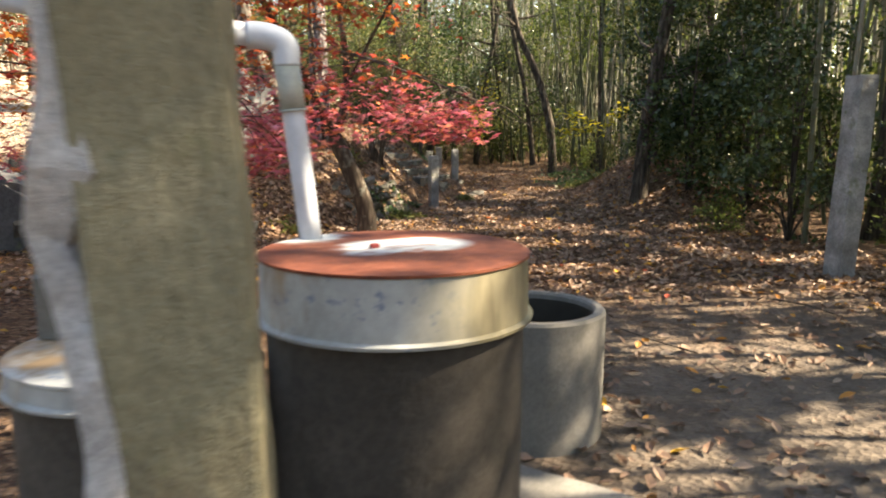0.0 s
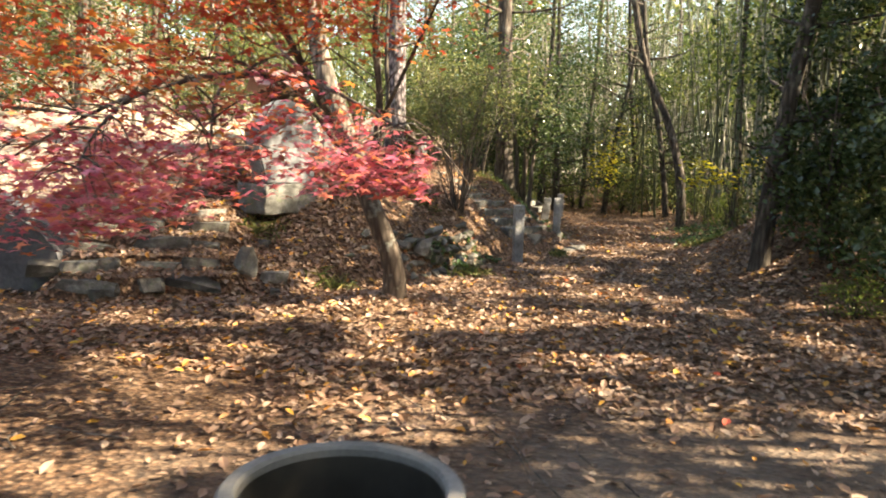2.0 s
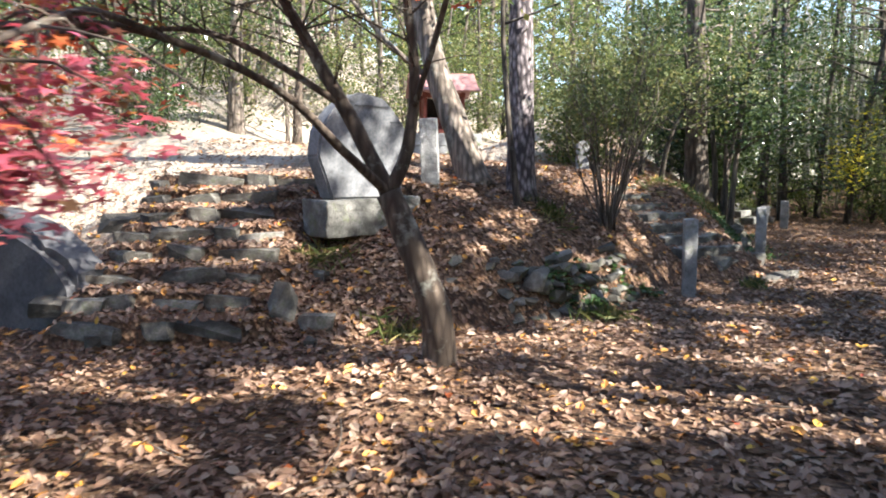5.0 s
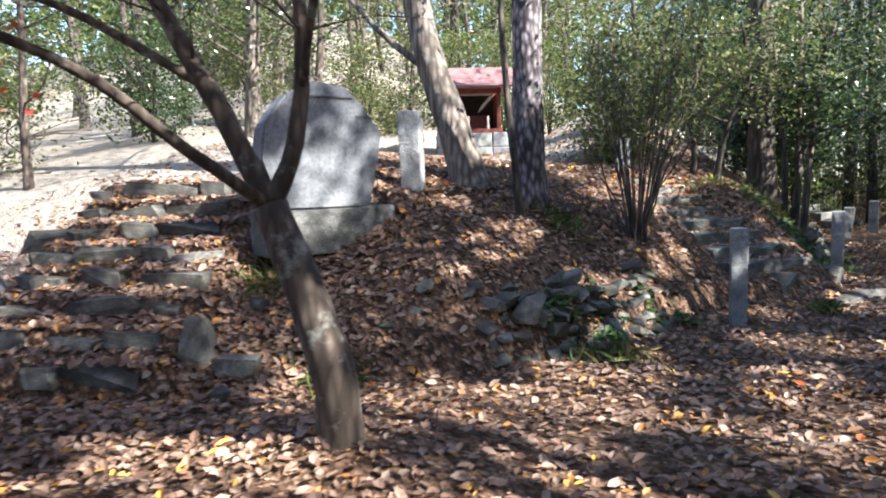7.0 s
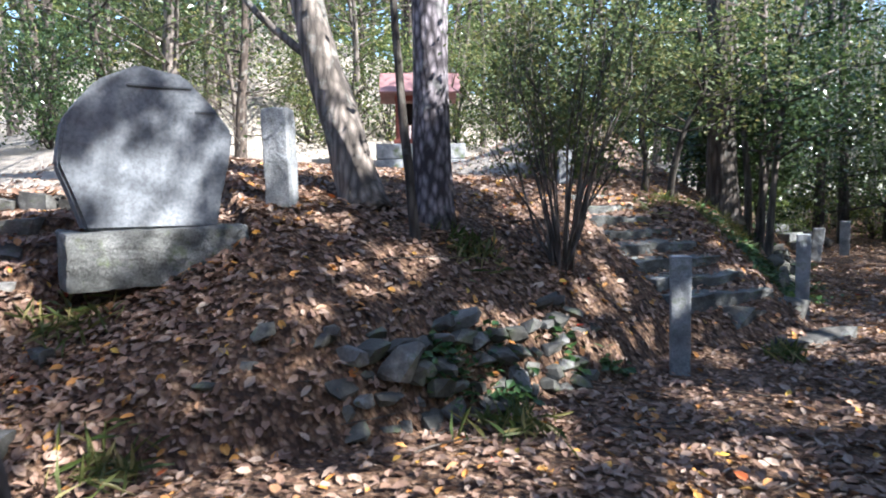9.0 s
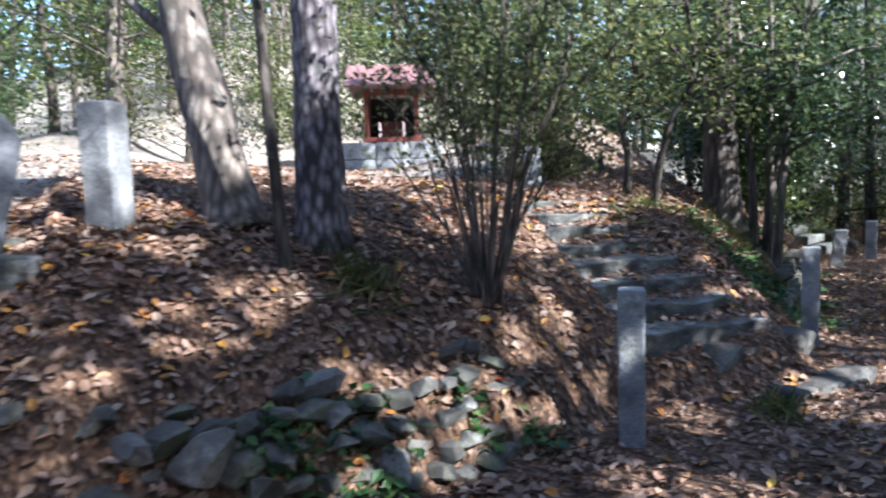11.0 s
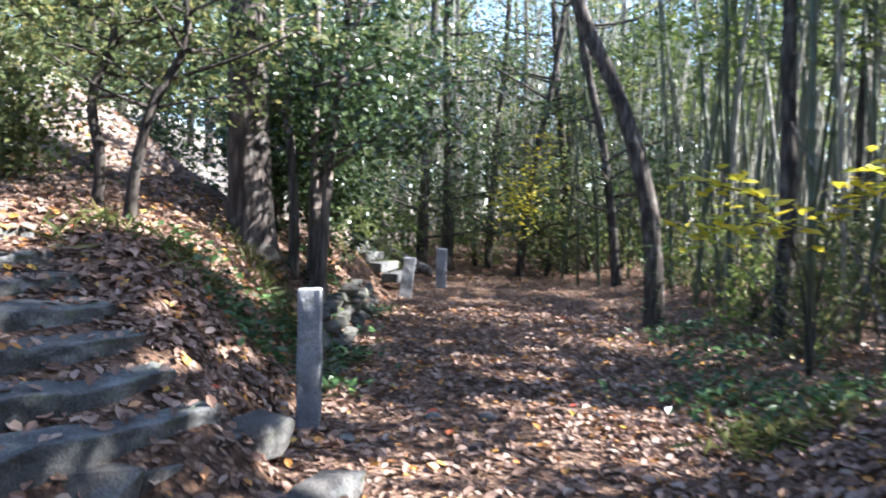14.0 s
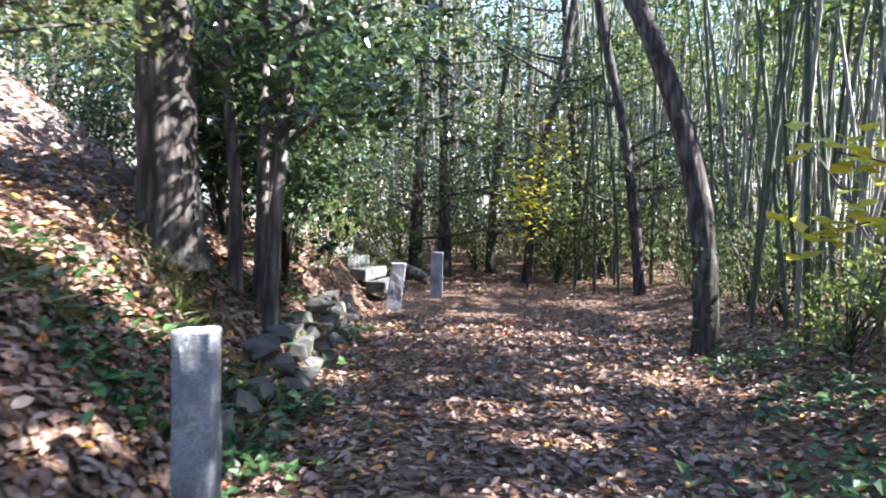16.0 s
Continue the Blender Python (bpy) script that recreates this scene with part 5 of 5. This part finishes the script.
# ---- woods behind ----
def woods():
    kinds = []
    for k in range(5):
        r = np.random.default_rng(400 + k)
        lx = r.normal() * 0.5
        t = tree((0, 300), [(lx * 0.2, 0, 1.5), (lx * 0.6, 0.1, 3.5), (lx, 0.2, 6.0), (lx * 1.3, 0.2, 8.5)], 0.13 + 0.05 * r.random(), 0.05, (GREY_BARK, DARK_BARK)[k % 2], (GREEN, GREEN, EVERGREEN, GREEN, SHRUB_LEAF)[k],
                 "woodland tree on the hillside behind the terrace", 24, 150, 0.095, 1.9, 0.22, 410 + k, "woodland trees", 0.6)
        kinds.append(t)
    r = random.Random(31)
    spots = []
    for i in range(6000):
        if len(spots) >= 92:
            break
        if i % 2:
            x, y = r.uniform(-30, -8.5), r.uniform(2, 34)
        else:
            x, y = r.uniform(-12, 12), r.uniform(31, 46)
        if x > -9.5 and y < 21 or (x > -3 and y < 29):
            continue
        if -14 < x < -7 and y < 12:
            continue
        if all((x - a) ** 2 + (y - b) ** 2 > 3.0 for a, b in spots):
            spots.append((x, y))
    for i, (x, y) in enumerate(spots):
        s = r.uniform(0.85, 1.2)
        m = pose(x, y, hz(x, y) - 0.15, r.uniform(-4, 4), r.uniform(-4, 4), r.uniform(0, 360))
        if i < 5:
            kinds[i].matrix_basis = m
        else:
            copy_thing(kinds[r.randrange(5)], m)
    # a far belt of woods that closes the view
    q = np.random.default_rng(55)
    n = 90000
    a = q.random(n) * 6.283
    d = 48 + 22 * q.random(n)
    px, py = d * np.cos(a), 12 + d * np.sin(a)
    lo = height(px, py)
    pts = np.stack([px, py, lo + 21 * q.random(n) ** 0.9 * (0.7 + 0.3 * np.sin(a * 23))], 1)
    ob = thing("far_woods", (0, 0, 0), "far belt of green woodland round the place", "woods", kind="stuff")
    part("foliage", leaves("foliage", pts, 0.8, GREEN, OVAL, OVAL_F, 0.5, 0.1, 56), ob)


woods()


# tall broadleaf trees among the bamboo, added so their high crowns shade the path
def grove_shade_trees():
    spots = [(6.3, 0.6), (7.4, 3.8), (8.2, 13.0), (6.6, 14.4), (9.4, 20.8), (6.7, 6.4), (6.8, 23.4), (9.0, 1.6), (5.8, -2.4), (8.6, 8.6), (7.6, 10.8), (8.4, 17.2), (6.4, 17.6), (9.2, 5.2)]
    r = random.Random(41)
    for i, (x, y) in enumerate(spots):
        lx = r.uniform(-0.8, 0.2)
        h = r.uniform(9.5, 12.0)
        tree((x, y), [(lx * 0.1, 0, 2.0), (lx * 0.5, 0.1, h * 0.4), (lx, 0.1, h * 0.7), (lx * 1.2, 0.2, h)], 0.11, 0.05, DARK_BARK, GREEN,
             "tall broadleaf tree among the bamboo, added for its shade", 24, 270, 0.15, 1.6, 0.42, 600 + i, "trees in the grove", 0.42)


grove_shade_trees()


def undergrowth():
    """Low tangled shrubs under the grove and at the path's end."""
    kinds = [bush((0, 300), (0.7, 0.7, 0.75), 26, (SHRUB_LEAF, BAMBOO_LEAF, GREEN)[k], "low tangled shrub under the trees", 700 + k, 0.07, 50, 0.17, 12, "undergrowth", 0.7) for k in range(3)]
    r = random.Random(43)
    spots = [(3.9 + 0.5 * r.random(), y + r.random()) for y in (16.6, 18.6, 20.6, 21.8, 23, 24.2, 25.4)]
    spots += [(5.2 + r.random(), y + r.random()) for y in range(4, 26, 2)]
    spots += [(x + r.uniform(-0.4, 0.4), 26.6 + r.random() * 2.4 + abs(x - 1) * 0.1) for x in (-2.2, -1.4, 0.1, 1.6, 2.9, 4.0)]
    spots += [(x, 29.5 + r.random()) for x in (-3, -0.6, 1.6, 4)]
    spots += [(8.2 + 2.5 * r.random(), y + r.random()) for y in np.arange(10, 30, 1.3)]
    spots += [(-1.3, 24.8), (-2.2, 24.6), (-1.2, 21.9), (3.6, 9.2), (4.9, 14.3)]
    for i, (x, y) in enumerate(spots):
        s = r.uniform(0.8, 1.4) * (0.5 if x < 4.5 and y < 26 else 1.0)
        m = pose(x, y, hz(x, y) - 0.05, 0, 0, r.uniform(0, 360))
        ob = kinds[i] if i < 3 else copy_thing(kinds[r.randrange(3)], m)
        ob.matrix_basis = m @ Matrix.Diagonal((s, s, s * r.uniform(0.9, 1.5), 1))
    cane = []
    for i in range(4):
        li = Limbs()
        li.add([(0, 0, 0), (0.5, 0.1, 0.5 + 0.2 * i), (1.3, 0.1, 0.9 + 0.5 * i)], 0.012, 0.006, 5, 4)
        cane.append(li.mesh("dead_cane", GREY_BARK))
    for i in range(60):
        x, y = 3.8 + 2.2 * r.random(), 15.5 + 12 * r.random()
        thing("dead_cane", (x, y, hz(x, y) - 0.02), "thin dead cane leaning in the undergrowth", "cane", "dead canes", turn=r.uniform(0, 360), me=cane[r.randrange(4)])


undergrowth()


def bare_trees():
    kinds = []
    for k in range(4):
        q = np.random.default_rng(800 + k)
        lx = q.normal() * 0.35
        kinds.append(tree((0, 300), [(lx * 0.3, 0.05, 1.0), (lx * 0.8, 0, 2.2), (lx * 1.2, 0.1, 3.8), (lx * 1.6, 0.1, 5.5)], 0.05 + 0.02 * k, 0.02, (GREY_BARK, BARK)[k % 2], GREEN,
                          "thin bare grey tree with dry twigs behind the terrace", 34, 8, 0.08, 0.9, 0.12, 810 + k, "bare thin trees"))
    r = random.Random(52)
    n = 0
    while n < 34:
        x, y = r.uniform(-15, -7.2), r.uniform(7.5, 25)
        if abs(x + 6.75) < 1.6 and abs(y - 18.2) < 2.2 or (x > -8.4 and y < 20):
            continue
        m = pose(x, y, hz(x, y) - 0.1, r.uniform(-5, 5), r.uniform(-5, 5), r.uniform(0, 360))
        if n < 4:
            kinds[n].matrix_basis = m
        else:
            copy_thing(kinds[r.randrange(4)], m)
        n += 1


bare_trees()


# ---- yellow saplings ----
def sapling(at, paths, n, size, label, seed, spread):
    root = thing("sapling", (at[0], at[1], hz(*at) - 0.05), label, "sapling")
    li, cen = Limbs(), []
    for p in paths:
        s = li.add([(0, 0, 0)] + p, 0.014, 0.003, 5, 5)
        cen += s[len(s) // 2:]
    part("branchwork", li.mesh("branchwork", DARK_BARK), root)
    r = np.random.default_rng(seed)
    cen = np.array(cen)
    pts = cen[r.integers(0, len(cen), n)] + r.normal(size=(n, 3)) * np.array(spread)
    part("foliage", leaves("foliage", pts, size, YELLOW, OVAL, OVAL_F, 0.3, 0.6, seed), root, "yellow autumn leaves")


sapling((3.7, 16.7), [[(-0.1, 0, 0.8), (-0.4, -0.1, 1.35), (-0.9, -0.2, 1.5)], [(-0.05, 0, 0.8), (-0.3, 0.1, 1.2), (-0.85, 0.1, 1.1)], [(0.05, 0, 0.9), (0.2, 0, 1.4), (0.5, -0.1, 1.7)]], 190, 0.135, "thin sapling with yellow leaves leaning over the path", 91, (0.1, 0.14, 0.07))
sapling((1.35, 26.0), [[(-0.1, 0, 1.2), (-0.3, 0, 2.4)], [(0.1, 0, 1.0), (0.2, -0.1, 2.0), (0.5, -0.1, 3.0)], [(0, 0, 1.4), (-0.4, 0, 1.9)]], 420, 0.11, "slender tree with yellow-green leaves at the path's end", 92, (0.22, 0.25, 0.25))

log = Limbs()
lz = hz(-1.6, 26.2)
log.add([(-2.4, 26.6, lz + 0.75), (-1.5, 26.3, lz + 0.35), (-0.5, 26.0, hz(-0.5, 26.0) + 0.1)], 0.11, 0.1, 9)
thing("fallen_log", (0, 0, 0), "dead grey log leaning across the bank", "log", me=log.mesh("fallen_log", GREY_BARK))


def ground_cover():
    r = np.random.default_rng(66)
    spots = [(-0.35, 15.75, 0.22, 150), (-0.75, 16.2, 0.35, 110), (-0.55, 18.4, 0.4, 160), (-0.9, 19.4, 0.4, 160), (-0.45, 20.2, 0.3, 130), (-0.02, 16.2, 0.35, 260), (-0.25, 16.6, 0.3, 220), (-0.1, 17.3, 0.3, 200), (-0.9, 10.9, 0.22, 110), (-1.05, 10.55, 0.15, 90), (3.0, 16.4, 0.5, 260), (3.4, 15.7, 0.5, 260), (3.4, 17.8, 0.5, 220), (3.2, 19.2, 0.4, 160), (-0.75, 11.6, 0.12, 50), (-0.5, 11.9, 0.1, 40), (3.1, 20.0, 0.2, 160)]
    for i, (x, y, s, n) in enumerate(spots):
        p = r.normal(size=(n, 2)) * s * 0.6 + np.array([x, y])
        z = height(p[:, 0], p[:, 1]) + 0.03 + 0.14 * r.random(n) * (s + 0.4)
        if i == len(spots) - 1:
            z += r.random(n) * 1.2
            p = np.array([3.08, 20.0]) + r.normal(size=(n, 2)) * 0.12
        me = leaves("ground_ivy", np.stack([p[:, 0], p[:, 1], z], 1), 0.075, IVY, OVAL, OVAL_F, 0.4, 0.5, 500 + i)
        thing("ground_ivy", (0, 0, 0), "patch of low green ivy leaves", "ivy", kind="stuff", me=me)
    for i, (x, y, s, n) in enumerate([(-0.8, 15.8, 0.3, 90), (-0.5, 16.9, 0.3, 100), (-0.9, 17.3, 0.3, 100), (-1.3, 15.5, 0.3, 70), (-0.55, 10.45, 0.2, 90), (3.0, 15.2, 0.35, 150), (-1.55, 11.6, 0.18, 80), (0.42, 13.2, 0.15, 60), (-2.9, 9.2, 0.2, 70), (-1.8, 8.8, 0.2, 70)]):
        p = r.normal(size=(n, 2)) * s * 0.6 + np.array([x, y])
        z = height(p[:, 0], p[:, 1]) + 0.07
        me = leaves("grass_tuft", np.stack([p[:, 0], p[:, 1], z], 1), 0.2, GRASS, LONG * np.array([0.35, 1, 1]), OVAL_F, 0.4, 0.0, 540 + i)
        thing("grass_tuft", (0, 0, 0), "tuft of thin green grass in the litter", "grass", kind="stuff", me=me)
    for x, y, s in [(1.0, 15.65, 0.11), (1.35, 15.75, 0.12), (0.55, 15.1, 0.1)]:
        thing("pebble", (x, y, hz(x, y) + 0.01), "small smooth grey stone lying on the path", "stone", "stones on the path", turn=x * 90, me=stone_mesh("pebble", s * 1.3, s, s * 0.7, FIELD_STONE, int(x * 100)))


ground_cover()


# ---- fallen leaves ----
def fallen():
    r = np.random.default_rng(88)

    def lay(n, x0, x1, y0, y1):
        return np.stack([x0 + (x1 - x0) * r.random(n), y0 + (y1 - y0) * r.random(n)], 1)
    p = np.concatenate([lay(86000, -3.8, 4.6, 5.5, 22), lay(20000, -1.0, 4.6, 1.5, 7), lay(20000, -8, -2, 6, 18), lay(9000, -4, 5, 20, 29), lay(5000, -9, -1, 1, 8), lay(9000, -4.9, -2.3, 7.4, 10.8), lay(20000, 2.1, 5.2, 10.5, 16), lay(9000, -1.9, 0.3, 14.6, 19)])
    d = np.hypot(p[:, 0] - 2.0, p[:, 1] - 2.6) + 0.9 * waves(p[:, 0], p[:, 1], 2.2, 3)
    keep = r.random(len(p)) < 0.22 + 0.78 * smooth(2.2, 5.0, d)
    keep &= r.random(len(p)) < 0.65 + 0.5 * waves(p[:, 0], p[:, 1], 1.6, 13)
    keep &= r.random(len(p)) < 0.5 + 0.5 * smooth(-11.6, -9.4, p[:, 0] - 0.35 * p[:, 1] + 0.6 * waves(p[:, 0], p[:, 1], 1.1, 17))
    p = p[keep]
    z = height(p[:, 0], p[:, 1]) + 0.008 + 0.022 * r.random(len(p))
    # those on the steps lie on their treads
    u, v = -(p[:, 0] + 0.08) * 0.835 + (p[:, 1] - 13.75) * 0.55, -(p[:, 0] + 0.08) * 0.55 - (p[:, 1] - 13.75) * 0.835
    tread = (u > 0.05) & (u < 2.3) & (np.abs(v - 0.07) < 0.62) & (r.random(len(p)) < 0.7)
    z = np.where(tread, np.maximum(z, 0.505 + 0.1286 * np.floor(np.clip(u - 0.04, 0, 2.3) / 0.327)), z)
    u, v = stair_uv(p[:, 0], p[:, 1])
    k = np.clip(u / STAIR_RUN, 0, 7.99)
    tread = (u > -0.03) & (u < 2.4) & (v > -1.5) & (v < 0.05) & (k % 1 < 0.75) & (r.random(len(p)) < 0.8)
    z = np.where(tread, np.maximum(z, 0.285 + STAIR_RISE * np.floor(k) + 0.03 * r.random(len(p))), z)
    e = 0.05
    g = np.stack([-(height(p[:, 0] + e, p[:, 1]) - height(p[:, 0] - e, p[:, 1])) / (2 * e), -(height(p[:, 0], p[:, 1] + e) - height(p[:, 0], p[:, 1] - e)) / (2 * e), np.ones(len(p))], 1)
    g /= np.linalg.norm(g, axis=1)[:, None]
    me = leaves("fallen_leaves", np.stack([p[:, 0], p[:, 1], z], 1), 0.057, FALLEN, DRY, DRY_F, 0.6, 0.6, 89, g)
    thing("fallen_leaves", (0, 0, 0), "carpet of dry brown and orange fallen leaves", "leaves", kind="stuff", me=me)


fallen()


def twigs():
    """Dry twigs and canes strewn over the litter."""
    r = random.Random(61)
    kinds = []
    for i in range(5):
        li = Limbs()
        ln = 0.25 + 0.12 * i
        li.add([(0, 0, 0.01), (ln * 0.5, 0.03, 0.02), (ln, -0.02, 0.012)], 0.006, 0.003, 5, 3)
        kinds.append(li.mesh("twig", (GREY_BARK, DARK_BARK)[i % 2]))
    for i in range(150):
        x, y = r.uniform(-2.5, 4.0), r.uniform(3, 22)
        thing("twig", (x, y, hz(x, y) + 0.012), "dry twig lying on the fallen leaves", "twig", "strewn twigs", turn=r.uniform(0, 360), me=kinds[r.randrange(5)])


twigs()
